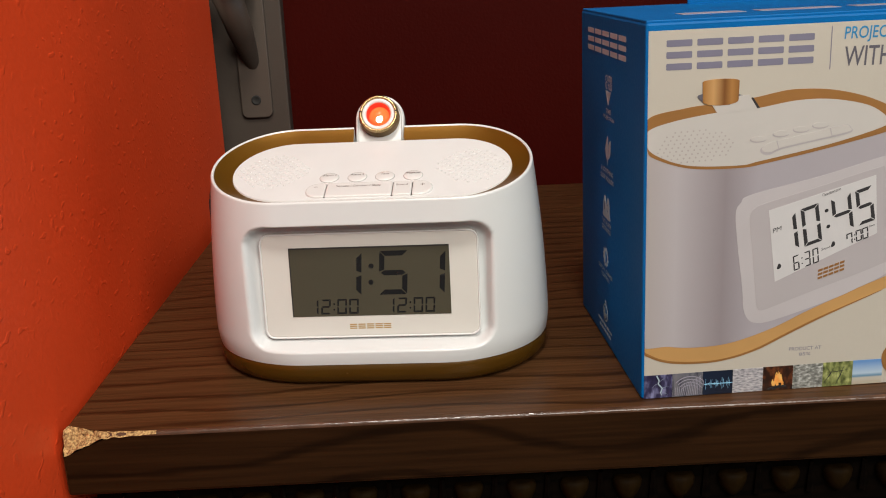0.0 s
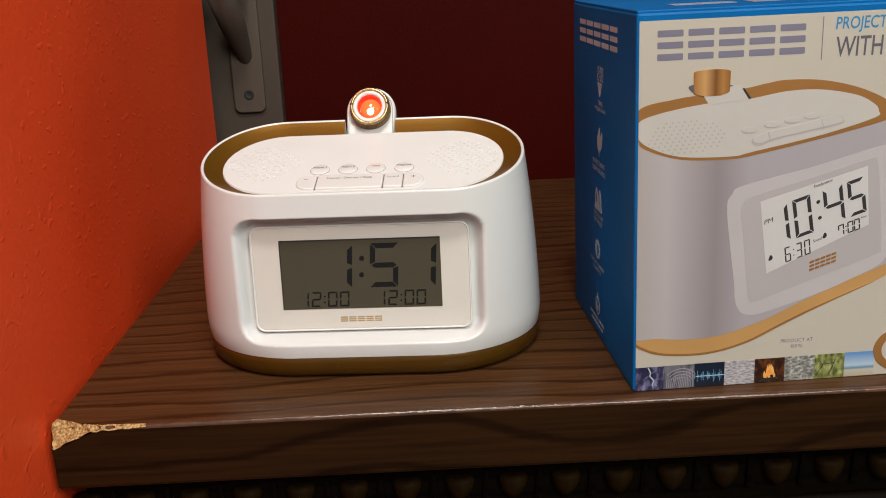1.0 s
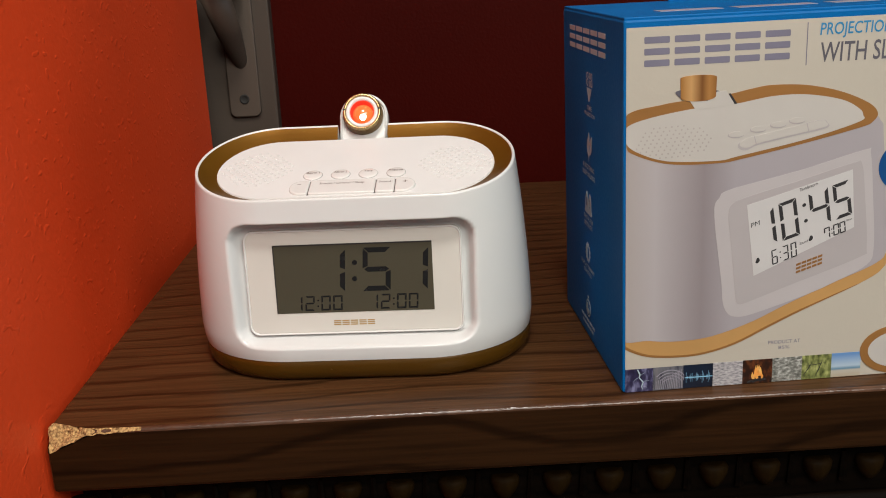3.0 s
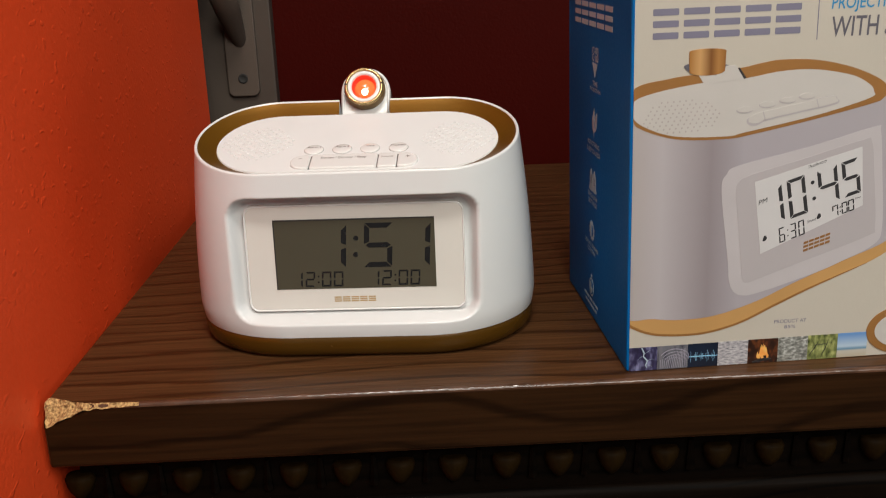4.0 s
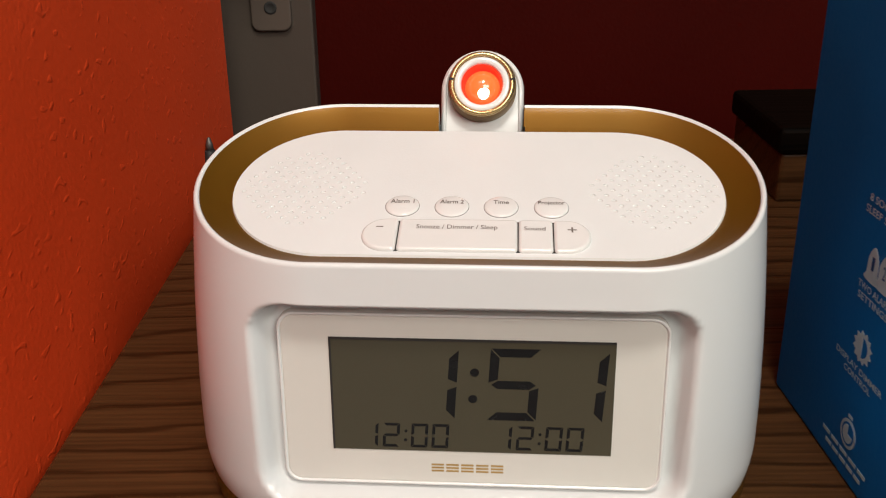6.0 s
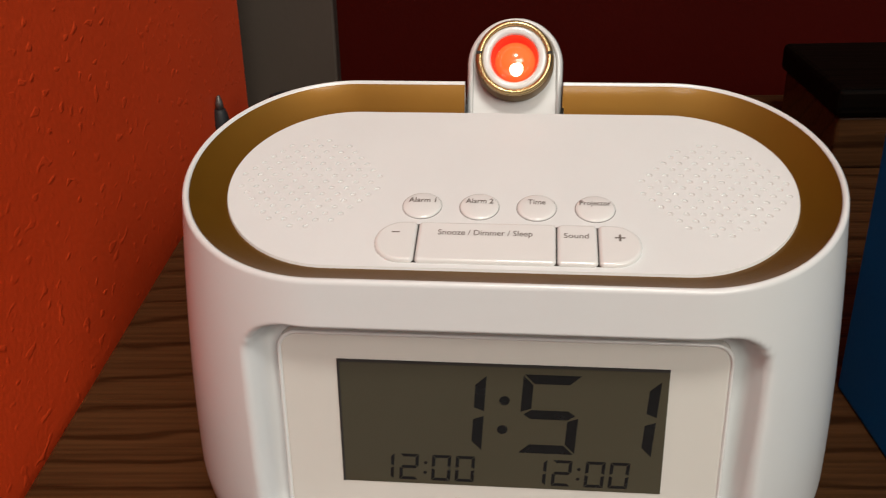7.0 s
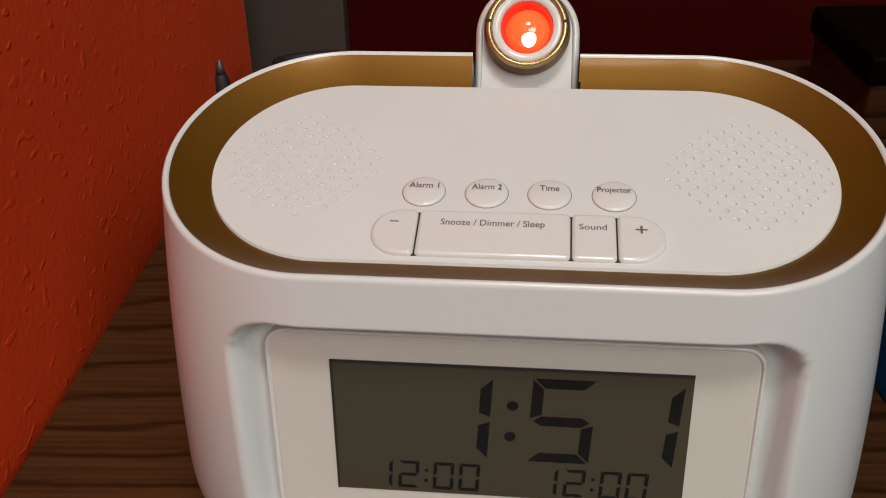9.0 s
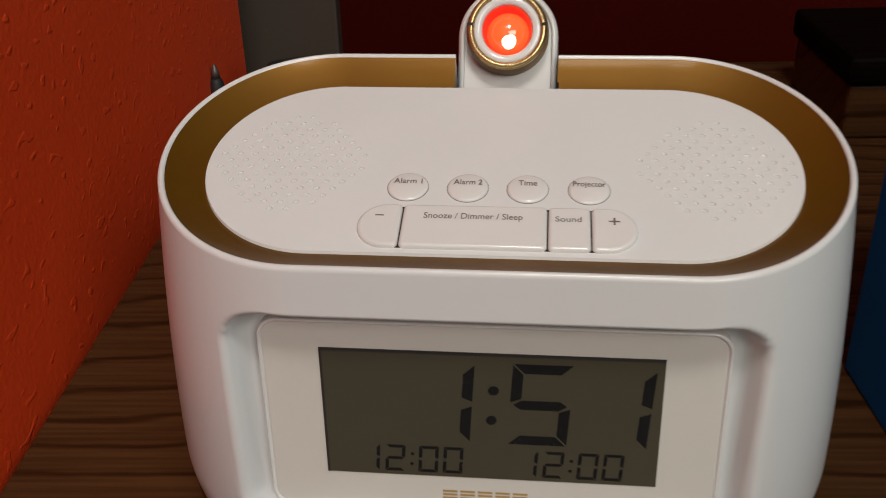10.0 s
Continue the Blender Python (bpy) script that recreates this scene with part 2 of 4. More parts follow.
# ---- building helpers ----
def part(name, bm, material, parent=None, label="", smooth=False, matrix=None):
    """Links a bmesh, drawn in decimetres, as one mesh object under its thing or part."""
    for v in bm.verts:
        v.co *= DM
    for f in bm.faces:
        f.smooth = smooth and len(f.verts) < 9
    me = bpy.data.meshes.new(name)
    bm.to_mesh(me)
    bm.free()
    for one in material if isinstance(material, (list, tuple)) else (material,):
        me.materials.append(one)
    return put(name, me, parent, label, matrix)


def put(name, me, parent=None, label="", matrix=None):
    ob = new(name, me)
    if parent:
        ob.parent = parent
    if matrix is not None:
        m = matrix.copy()
        m.translation *= DM
        ob.matrix_local = m
    if label:
        tagged(ob, label)
    return ob


def thing(name, x, y, z, rz, label, category, group="", kind=""):
    ob = new(name)
    ob.empty_display_size = 0.02
    ob.matrix_world = pose(x * DM, y * DM, TABLE + z * DM, 0, 0, rz)
    return tagged(ob, label, category, group, kind)


def block(x0, x1, y0, y1, z0, z1, bevel=0.0, segments=2, bm=None):
    bm = bm or bmesh.new()
    made = bmesh.ops.create_cube(bm, size=1, matrix=Matrix.LocRotScale(((x0 + x1) / 2, (y0 + y1) / 2, (z0 + z1) / 2), None, (x1 - x0, y1 - y0, z1 - z0)))
    if bevel:
        edges = list({e for v in made["verts"] for e in v.link_edges})
        bmesh.ops.bevel(bm, geom=edges, offset=bevel, segments=segments, affect="EDGES", profile=0.5)
    return bm


def rings(loops, cap_start=False, cap_end=False, closed=True):
    """A skin over loops of equally many points."""
    bm = bmesh.new()
    rows = [[bm.verts.new(p) for p in loop] for loop in loops]
    n = len(rows[0])
    for a, b in zip(rows, rows[1:]):
        for i in range(n if closed else n - 1):
            j = (i + 1) % n
            bm.faces.new((a[i], a[j], b[j], b[i]))
    if cap_start:
        bm.faces.new(rows[0][::-1])
    if cap_end:
        bm.faces.new(rows[-1])
    bmesh.ops.recalc_face_normals(bm, faces=bm.faces)
    return bm


def spin(profile, turns=48, matrix=None, caps=True):
    """A turned shape from (radius, height) pairs round z."""
    loops = [[(r * math.cos(2 * math.pi * i / turns), r * math.sin(2 * math.pi * i / turns), h) for i in range(turns)] for r, h in profile]
    bm = rings(loops, cap_start=caps and profile[0][0] > 1e-6, cap_end=caps and profile[-1][0] > 1e-6)
    if matrix is not None:
        bm.transform(matrix)
    return bm


def slab(outline, depth, bevel=0.0, matrix=None):
    """A flat plate from an outline in x, y, with its face at z = depth."""
    bm = bmesh.new()
    top = [bm.verts.new((x, y, depth)) for x, y in outline]
    low = [bm.verts.new((x, y, 0)) for x, y in outline]
    face = bm.faces.new(top)
    for i in range(len(top)):
        j = (i + 1) % len(top)
        bm.faces.new((low[i], low[j], top[j], top[i]))
    bmesh.ops.recalc_face_normals(bm, faces=bm.faces)
    if bevel:
        bmesh.ops.bevel(bm, geom=list(face.edges), offset=bevel, segments=3, affect="EDGES", profile=0.5)
    if matrix is not None:
        bm.transform(matrix)
    return bm


def rounded(x0, x1, y0, y1, r, steps=8):
    pts = []
    for cx, cy, a in ((x1 - r, y1 - r, 0), (x0 + r, y1 - r, 90), (x0 + r, y0 + r, 180), (x1 - r, y0 + r, 270)):
        pts += [(cx + r * math.cos(radians(a + 90 * i / steps)), cy + r * math.sin(radians(a + 90 * i / steps))) for i in range(steps + 1)]
    return pts


def spline(points, steps=10):
    """A closed smooth outline through a few points."""
    n, out = len(points), []
    for i in range(n):
        p0, p1, p2, p3 = (Vector(points[(i + k) % n]) for k in (-1, 0, 1, 2))
        for s in range(steps):
            t = s / steps
            out.append(tuple(0.5 * (2 * p1 + (p2 - p0) * t + (2 * p0 - 5 * p1 + 4 * p2 - p3) * t * t + (3 * p1 - p0 - 3 * p2 + p3) * t ** 3)))
    return out


def lettering(body, x0, x1, y0, y1, depth, matrix, shear=0.0, bold=0.0):
    """Raised print that fills the box x0..x1, y0..y1 of a plane."""
    cu = bpy.data.curves.new("print", "FONT")
    cu.body, cu.resolution_u = body, 3
    cu.shear, cu.offset = shear, bold
    ob = new("print", cu)
    bpy.context.view_layer.update()
    me = bpy.data.meshes.new_from_object(ob.evaluated_get(bpy.context.evaluated_depsgraph_get()))
    bpy.data.objects.remove(ob)
    bm = bmesh.new()
    bm.from_mesh(me)
    bpy.data.meshes.remove(me)
    xs, ys = [v.co.x for v in bm.verts], [v.co.y for v in bm.verts]
    for v in bm.verts:
        v.co.x = x0 + (v.co.x - min(xs)) / (max(xs) - min(xs)) * (x1 - x0)
        v.co.y = y0 + (v.co.y - min(ys)) / (max(ys) - min(ys)) * (y1 - y0)
        v.co.z = depth
    bm.transform(matrix)
    return bm


SEGMENTS = {"8": "abcdefg", "0": "abcdef", "1": "bc", "2": "abged", "3": "abgcd", "4": "fgbc", "5": "afgcd", "6": "afgedc", "7": "fabc"}


def segments(char, x, y, w, h, thick, slant):
    """The outlines of one seven-segment digit, or a colon: bars with mitred ends."""
    k, g, bars = thick, thick * 0.12, []
    if char == ":":
        for cy in (0.3 * h, 0.68 * h):
            bars.append([(w / 2 + 0.55 * k * math.cos(a * math.pi / 6), cy + 0.55 * k * math.sin(a * math.pi / 6)) for a in range(12)])
    for s in SEGMENTS.get(char, ""):
        if s in "ad":
            o, i = (h, h - k) if s == "a" else (0, k)
            bars.append([(g, o), (w - g, o), (w - k - g, i), (k + g, i)])
        elif s == "g":
            m = h / 2
            bars.append([(g + k * 0.2, m), (k, m + k / 2), (w - k, m + k / 2), (w - g - k * 0.2, m), (w - k, m - k / 2), (k, m - k / 2)])
        else:
            lo, hi = (g, h / 2 - g) if s in "ec" else (h / 2 + g, h - g)
            a, b = (0, k) if s in "ef" else (w, w - k)
            if s in "bf":
                bars.append([(a, lo + k * 0.15), (a, hi), (b, hi - k), (b, lo + k * 0.55)])
            else:
                bars.append([(a, lo), (a, hi - k * 0.15), (b, hi - k * 0.55), (b, lo + k)])
    return [[(x + px + slant * py, y + py) for px, py in bar] for bar in bars]


def draw_digit(name, char, x, y, w, h, thick, slant, depth, matrix, material, parent):
    for bar in segments(char, x, y, w, h, thick, slant):
        bm = bmesh.new()
        bm.faces.new([bm.verts.new((px, py, depth)) for px, py in bar])
        bm.transform(matrix)
        part(name, bm, material, parent)


# ---- the room ----
RZ = 3.9
ORIGIN = Vector((-1.43, -1.05, 0))


def placed():
    return Matrix.Translation(ORIGIN) @ pose(0, 0, 0, 0, 0, RZ)


def setting(name, bm, material, label, category, smooth=False):
    bm.transform(placed())
    ob = part(name, bm, material, smooth=smooth)
    ob.location.z = TABLE
    return tagged(ob, label, category, kind="structure")


setting("floor", block(-8, 28, -30, 9, FLOOR_Z - 1, FLOOR_Z), CARPET, "brown carpeted floor of the room", "floor")
setting("ceiling", block(-8, 28, -30, 9, CEIL_Z, CEIL_Z + 1), CEILING, "plain white ceiling over the room", "ceiling")
NEAR = -1.7
wall = block(-1.4, -0.17, NEAR, 5.2, FLOOR_Z, CEIL_Z)
for v in wall.verts:
    if v.co.x > -0.3:
        v.co.x += 0.145 * (5.2 - v.co.y) / 5.2
bmesh.ops.bevel(wall, geom=[e for e in wall.edges if all(v.co.y > 5 and v.co.x > -0.3 for v in e.verts)], offset=0.06, segments=4, affect="EDGES", profile=0.5)
setting("wall_left", wall, RED_WALL, "bright red painted wall with a lumpy roller texture", "wall")
# added out of view so that less red light bounces onto the clock
setting("wall_unseen_side", block(-1.4, -0.2, -29, NEAR, FLOOR_Z, CEIL_Z), PLAIN, "plain grey wall out of view beside the viewer", "wall")
setting("wall_back", block(-8, 28, 6.22, 7.2, FLOOR_Z, CEIL_Z), SHADED_RED, "red wall at the back of the alcove, coloured dark for its shade", "wall")
setting("wall_right", block(27, 28, -30, 6.22, FLOOR_Z, CEIL_Z), PLAIN, "plain painted wall closing the room", "wall")
setting("wall_front", block(-8, 27, -30, -29, FLOOR_Z, CEIL_Z), PLAIN, "plain painted wall behind the viewer", "wall")
setting("wall_alcove", block(-8, -7, -29, 6.22, FLOOR_Z, CEIL_Z), SHADED_RED, "red side wall of the alcove, coloured dark for its shade", "wall")

# ---- alcove: upright board with a shelf bracket ----
board = thing("upright_board", *(placed() @ Vector((-0.05, 6.0, FLOOR_Z))), RZ, "grey-white painted upright board fixed to the back wall", "board")
part("board", block(-0.5, 0.41, 0.0, 0.21, 0, 10.1, 0.02), SHADED_WHITE, board)
bracket = thing("shelf_bracket", *(placed() @ Vector((0.037, 6.0, 0.6))), RZ, "white metal shelf bracket with a diagonal brace on the board", "bracket")
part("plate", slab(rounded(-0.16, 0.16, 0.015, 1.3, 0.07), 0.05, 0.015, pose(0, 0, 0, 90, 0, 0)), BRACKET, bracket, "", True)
part("screw", spin([(0.05, 0), (0.05, 0.008), (0.035, 0.009), (0.03, 0.004), (0.0, 0.004)], 20, pose(0.0, -0.0485, 0.2, 90, 0, 0)), SHADOW_GAP, bracket, "dark countersunk screw", True)
brace_way = Vector((-0.13, -1.0, 1.15)).normalized()
turn = brace_way.to_track_quat("Z", "Y").to_matrix().to_4x4()
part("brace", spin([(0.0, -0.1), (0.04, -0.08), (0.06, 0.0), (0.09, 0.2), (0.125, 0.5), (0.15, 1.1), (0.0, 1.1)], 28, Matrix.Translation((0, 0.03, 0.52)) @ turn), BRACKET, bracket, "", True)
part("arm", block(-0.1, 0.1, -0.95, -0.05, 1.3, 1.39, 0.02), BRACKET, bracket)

# ---- dresser ----
dresser = thing("dresser", ORIGIN.x, ORIGIN.y, FLOOR_Z, RZ, "dark oak dresser with a chipped corner and a carved frieze", "dresser")
H = -FLOOR_Z
WIDTH, DEPTH = 9.0, 4.92
top = block(0, WIDTH, 0, DEPTH, H - 0.32, H, 0.02, 3)
for f in top.faces:
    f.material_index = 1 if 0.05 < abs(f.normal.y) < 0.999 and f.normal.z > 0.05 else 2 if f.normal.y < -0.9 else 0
cut_at = Vector((0.0, 0.11, H))
cut_normal = (Vector((0.27, 0.0, H)) - cut_at).cross(Vector((0.0, 0.0, H - 0.115)) - cut_at)
if cut_normal.dot(Vector((0, 0, H)) - cut_at) < 0:
    cut_normal.negate()
got = bmesh.ops.bisect_plane(top, geom=top.verts[:] + top.edges[:] + top.faces[:], plane_co=cut_at, plane_no=cut_normal, clear_outer=True)
rim = [v.co.copy() for v in got["geom_cut"] if isinstance(v, bmesh.types.BMVert)]
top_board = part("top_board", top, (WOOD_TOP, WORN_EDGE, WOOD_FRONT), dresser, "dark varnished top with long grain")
for face in top_board.data.polygons:
    face.use_smooth = face.material_index == 1
mid = sum(rim, Vector()) / len(rim)
ax = (rim[0] - mid).normalized()
ay = cut_normal.normalized().cross(ax)
rim.sort(key=lambda p: math.atan2((p - mid).dot(ay), (p - mid).dot(ax)))
chip = bmesh.new()
chip.faces.new([chip.verts.new(p) for p in rim])
bmesh.ops.triangulate(chip, faces=chip.faces)
bmesh.ops.subdivide_edges(chip, edges=chip.edges, cuts=9, use_grid_fill=True)
for v in chip.verts:
    v.co += cut_normal.normalized() * (0.006 + 0.03 * noise.noise(v.co * 14) + 0.012 * noise.noise(v.co * 45))
part("chipped_corner", chip, CHIPBOARD, dresser, "broken corner of raw pale chipboard")
sliver = bmesh.new()
pts = [(0.2 + 0.26 * i / 9, 0.004 + 0.012 * (1 - i / 9) * (1 + 0.5 * math.sin(i * 2.3))) for i in range(10)]
a = [sliver.verts.new((x, -0.004, H - 0.006 - d)) for x, d in pts]
b = [sliver.verts.new((x, 0.004 + d, H + 0.003)) for x, d in pts]
for i in range(9):
    sliver.faces.new((a[i], a[i + 1], b[i + 1], b[i]))
part("splinter", sliver, CHIPBOARD, dresser, "pale splinter where the veneer has torn off")
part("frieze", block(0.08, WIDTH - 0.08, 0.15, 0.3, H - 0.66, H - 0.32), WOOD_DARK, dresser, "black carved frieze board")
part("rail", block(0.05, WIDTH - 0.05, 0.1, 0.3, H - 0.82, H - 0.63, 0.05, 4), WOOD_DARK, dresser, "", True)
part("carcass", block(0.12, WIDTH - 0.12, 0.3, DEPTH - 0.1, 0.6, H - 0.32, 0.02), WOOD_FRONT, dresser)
part("plinth", block(0.06, WIDTH - 0.06, 0.22, DEPTH - 0.1, 0, 0.6, 0.03), WOOD_DARK, dresser)
for row in range(3):
    z0 = 0.8 + row * 2.0
    for col in range(2):
        x0 = 0.3 + col * 4.25
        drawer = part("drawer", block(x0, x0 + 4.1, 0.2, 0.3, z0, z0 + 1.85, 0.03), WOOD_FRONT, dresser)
        part("knob", spin([(0.1, 0), (0.06, 0.1), (0.16, 0.22), (0.12, 0.3), (0.0, 0.32)], 20, pose(x0 + 2.05, 0.2, z0 + 0.92, 90, 0, 0)), BRASS, drawer, "small brass knob", True)


def bead_mesh():
    bm = bmesh.new()
    bmesh.ops.create_uvsphere(bm, u_segments=14, v_segments=8, radius=1)
    for v in bm.verts:
        taper = 1.0 + 0.4 * v.co.z
        v.co = Vector((v.co.x * 0.07 * taper, v.co.y * 0.06, min(v.co.z, 0.62) * 0.085))
    return bm


bead = part("bead", bead_mesh(), WORN_SHADED, dresser, "", True, Matrix.Translation((0.08, 0.14, H - 0.48)))
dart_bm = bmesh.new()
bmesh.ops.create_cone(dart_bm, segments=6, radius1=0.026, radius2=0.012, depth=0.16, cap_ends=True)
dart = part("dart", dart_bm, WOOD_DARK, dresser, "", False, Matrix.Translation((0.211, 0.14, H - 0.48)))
for i in range(1, 34):
    for base_ob, nm, x0, y0, z0 in ((bead, "bead", 0.08, 0.14, H - 0.48), (dart, "dart", 0.211, 0.14, H - 0.48)):
        put(nm, base_ob.data, dresser, "", Matrix.Translation((x0 + 0.2625 * i, y0, z0)))

# ---- projection clock ----
clock = thing("projection_clock", 0, 0, 0, 0, "white plastic projection alarm clock with gold trim on the dresser", "alarm clock")
WR, FR, KR = 0.847, -0.473, 0.338
SLOPE = 0.294


def oblong(w, yf, yb, n_front=150, n_cap=94, n_back=180):
    """A stadium outline, anticlockwise from the front left, seen from above."""
    r, yc = (yb - yf) / 2, (yb + yf) / 2
    lx = w - r
    pts = [(-lx + 2 * lx * i / n_front, yf) for i in range(n_front)]
    pts += [(lx + r * math.cos(t), yc + r * math.sin(t)) for t in (radians(-90 + 180 * i / n_cap) for i in range(n_cap))]
    pts += [(lx - 2 * lx * i / n_back, yb) for i in range(n_back)]
    pts += [(-lx + r * math.cos(t), yc + r * math.sin(t)) for t in (radians(90 + 180 * i / n_cap) for i in range(n_cap))]
    return pts


def inner(inset):
    """The rim's outline moved inwards, a little less at the back."""
    return oblong(WR - inset, FR + inset, KR - 0.78 * inset)


def rim_z(y):
    return 1.0667 + SLOPE * (y + 0.06)


def box_gap(x, z, cx, cz, hx, hz, r):
    """How far a point lies outside a rounded rectangle (inside: minus)."""
    qx, qz = abs(x - cx) - hx + r, abs(z - cz) - hz + r
    return math.hypot(max(qx, 0), max(qz, 0)) + min(max(qx, qz), 0) - r


def panel_y(z):
    return -0.402 - 0.055 * (0.76 - z)


Z0, W0, F0, K0 = 0.115, 0.92, -0.549, 0.61
CURL = 0.013
loops = []
HN = 150
for k in range(HN + 1):
    h = k / HN
    curl = CURL * max(0, 1 - h / 0.12) ** 2
    w = WR + (W0 - WR) * (1 - h ** 1.7) - curl
    yf, yb = F0 + (FR - F0) * h + curl, K0 + (KR - K0) * h - curl
    loop = []
    for x, y in oblong(w, yf, yb):
        z = Z0 + h * (rim_z(y) - Z0)
        if y < -0.2 and abs(x) < 0.75:
            out = -box_gap(x, z, 0.003, 0.5075, 0.628, 0.324, 0.115)
            inn = box_gap(x, z, 0.003, 0.502, 0.576, 0.284, 0.055)
            if out > 0:
                s = 1.0 if inn <= 0 else out / (out + inn)
                crisp = min(1, max(0, (z - 0.5) / 0.3))
                s = crisp * (1 - (1 - s) ** 1.6) + (1 - crisp) * (s * s * (3 - 2 * s) * 0.75 + s * 0.25)
                y = y + (panel_y(z) + 0.03 - y) * s
        loop.append((x, y, z))
    loops.append(loop)
for inset, up in ((0.003, 0.004), (0.007, 0.006), (0.012, 0.005), (0.016, 0.0), (0.0175, -0.006)):
    loops.append([(x, y, rim_z(y) + up) for x, y in inner(inset)])
shell_bm = rings(loops)
slot = [f for f in shell_bm.faces if f.calc_center_median().y > 0.2 and f.calc_center_median().z > 1.11 and abs(f.calc_center_median().x - 0.006) < 0.141]
bmesh.ops.delete(shell_bm, geom=slot, context="FACES")
part("shell", shell_bm, WHITE, clock, "glossy white plastic shell, slightly tapered", True)
band = []
for inset, up in ((0.0165, 0.0), (0.02, -0.003), (0.05, -0.02), (0.08, -0.035), (0.1, -0.044), (0.108, -0.047)):
    band.append([(x, y, rim_z(y) + up) for x, y in inner(inset)])
ring_bm = rings(band)
bmesh.ops.delete(ring_bm, geom=[f for f in ring_bm.faces if f.calc_center_median().y > 0 and abs(f.calc_center_median().x - 0.006) < 0.141], context="FACES")
part("trim_ring", ring_bm, GOLD, clock, "glossy gold-brown ring round the top", True)
deck_turn = Matrix.Translation((0.005, 0, rim_z(0) - 0.04)) @ Matrix.Rotation(math.atan(SLOPE), 4, "X")
deck_back = deck_turn.inverted()


def grille_spots():
    """The centres of the dimples of both loudspeaker fields, in the plane of the top panel."""
    for sx in (-1, 1):
        for j in range(-7, 8):
            for i in range(-6, 7):
                x, y = (i + 0.5 * (j % 2)) * 0.0405, j * 0.0258
                if math.hypot(x, y) < 0.188:
                    yield sx * 0.526 + x, y - 0.06


panel = bmesh.new()
edge_loop = [panel.verts.new(deck_back @ Vector((x, y, rim_z(y) - 0.04))) for x, y in inner(0.109)]
edges = [panel.edges.new((p, q)) for p, q in zip(edge_loop, edge_loop[1:] + edge_loop[:1])]
cups = bmesh.new()
DIMPLE = 0.008
for x, y in grille_spots():
    ring = [(x + DIMPLE * math.cos(k * math.pi / 5), y + DIMPLE * math.sin(k * math.pi / 5)) for k in range(10)]
    hole = [panel.verts.new((px, py, 0)) for px, py in ring]
    edges += [panel.edges.new((p, q)) for p, q in zip(hole, hole[1:] + hole[:1])]
    rows = [[cups.verts.new((x + (px - x) * f, y + (py - y) * f, z)) for px, py in ring] for f, z in ((1.0, 0.0), (0.9, -0.0022), (0.75, -0.003))]
    for p, q in zip(rows, rows[1:]):
        for k in range(10):
            cups.faces.new((p[k], p[(k + 1) % 10], q[(k + 1) % 10], q[k]))
    cups.faces.new(rows[-1])
bmesh.ops.triangle_fill(panel, edges=edges, use_beauty=True)
for f in panel.faces:
    if f.normal.z < 0:
        f.normal_flip()
skirt = [panel.verts.new(deck_back @ Vector((x, y, rim_z(y) - 0.052))) for x, y in inner(0.1065)]
for i in range(len(skirt)):
    j = (i + 1) % len(skirt)
    panel.faces.new((skirt[i], skirt[j], edge_loop[j], edge_loop[i]))
panel.transform(deck_turn)
part("top_panel", panel, WHITE_TEXTURED, clock, "matt white top panel", False)
bmesh.ops.recalc_face_normals(cups, faces=cups.faces)
cups.transform(deck_turn)
tagged(part("speaker_grille", cups, WHITE_MATT, clock, "small round dimples of the loudspeaker grille"), kind="stuff")
foot = []
for inset, z in ((0.14, 0.003), (0.042, 0.003), (0.022, 0.01), (0.008, 0.03), (0.001, 0.055), (-0.001, 0.085), (0.002, 0.112), (0.006, 0.117), (0.04, 0.117)):
    d = inset + CURL
    foot.append([(x, y, z) for x, y in oblong(W0 - d, F0 + d, K0 - d)])
part("base_band", rings(foot, cap_start=True), BASE_GOLD, clock, "gold-brown base band", True)
for sx in (-1, 1):
    for sy in (-0.35, 0.4):
        part("foot", spin([(0.06, 0), (0.06, 0.008)], 16, pose(sx * 0.55, sy, 0)), RUBBER, clock)

# the front panel, its display and what it shows
face_turn = Matrix.Translation((0, panel_y(0.5), 0.5)) @ Matrix.Rotation(math.pi / 2 - math.atan(0.055), 4, "X")
plate = slab(rounded(-0.556, 0.556, -0.278, 0.275, 0.05), 0.05, 0.014, face_turn @ Matrix.Translation((0, 0, -0.05)))
front = part("display_panel", plate, PANEL_WHITE, clock, "cream-white raised panel round the display")
lip = [[(x, y, z) for x, y in rounded(-0.556 + d, 0.556 - d, -0.278 + d, 0.275 - d, 0.05 - d * 0.6)] for d, z in ((0.001, -0.008), (0.0, 0.0), (0.0015, 0.0032), (0.0045, 0.0045), (0.0075, 0.0032), (0.0095, -0.002))]
lip_bm = rings(lip)
lip_bm.transform(face_turn)
part("panel_lip", lip_bm, WHITE_GLOSS, front, "thin raised white rim", True)
W2, Y0, Y1 = 0.4075, -0.162, 0.2
lcd = part("display", slab([(-W2, Y0), (W2, Y0), (W2, Y1), (-W2, Y1)], 0.004, 0, face_turn @ Matrix.Translation((0, 0, -0.002))), LCD, clock, "grey-green liquid crystal display")
for x0, x1, y0, y1 in ((-W2, W2, Y1 - 0.007, Y1), (-W2, -W2 + 0.006, Y0, Y1 - 0.007)):
    part("display_edge", block(x0, x1, y0, y1, 0.0, 0.0032, bm=None), SHADOW_GAP, lcd).data.transform(Matrix.Scale(DM, 4) @ face_turn @ Matrix.Scale(1 / DM, 4))


def on_lcd(u, v):
    return -W2 + 2 * W2 * u, Y1 - (Y1 - Y0) * v


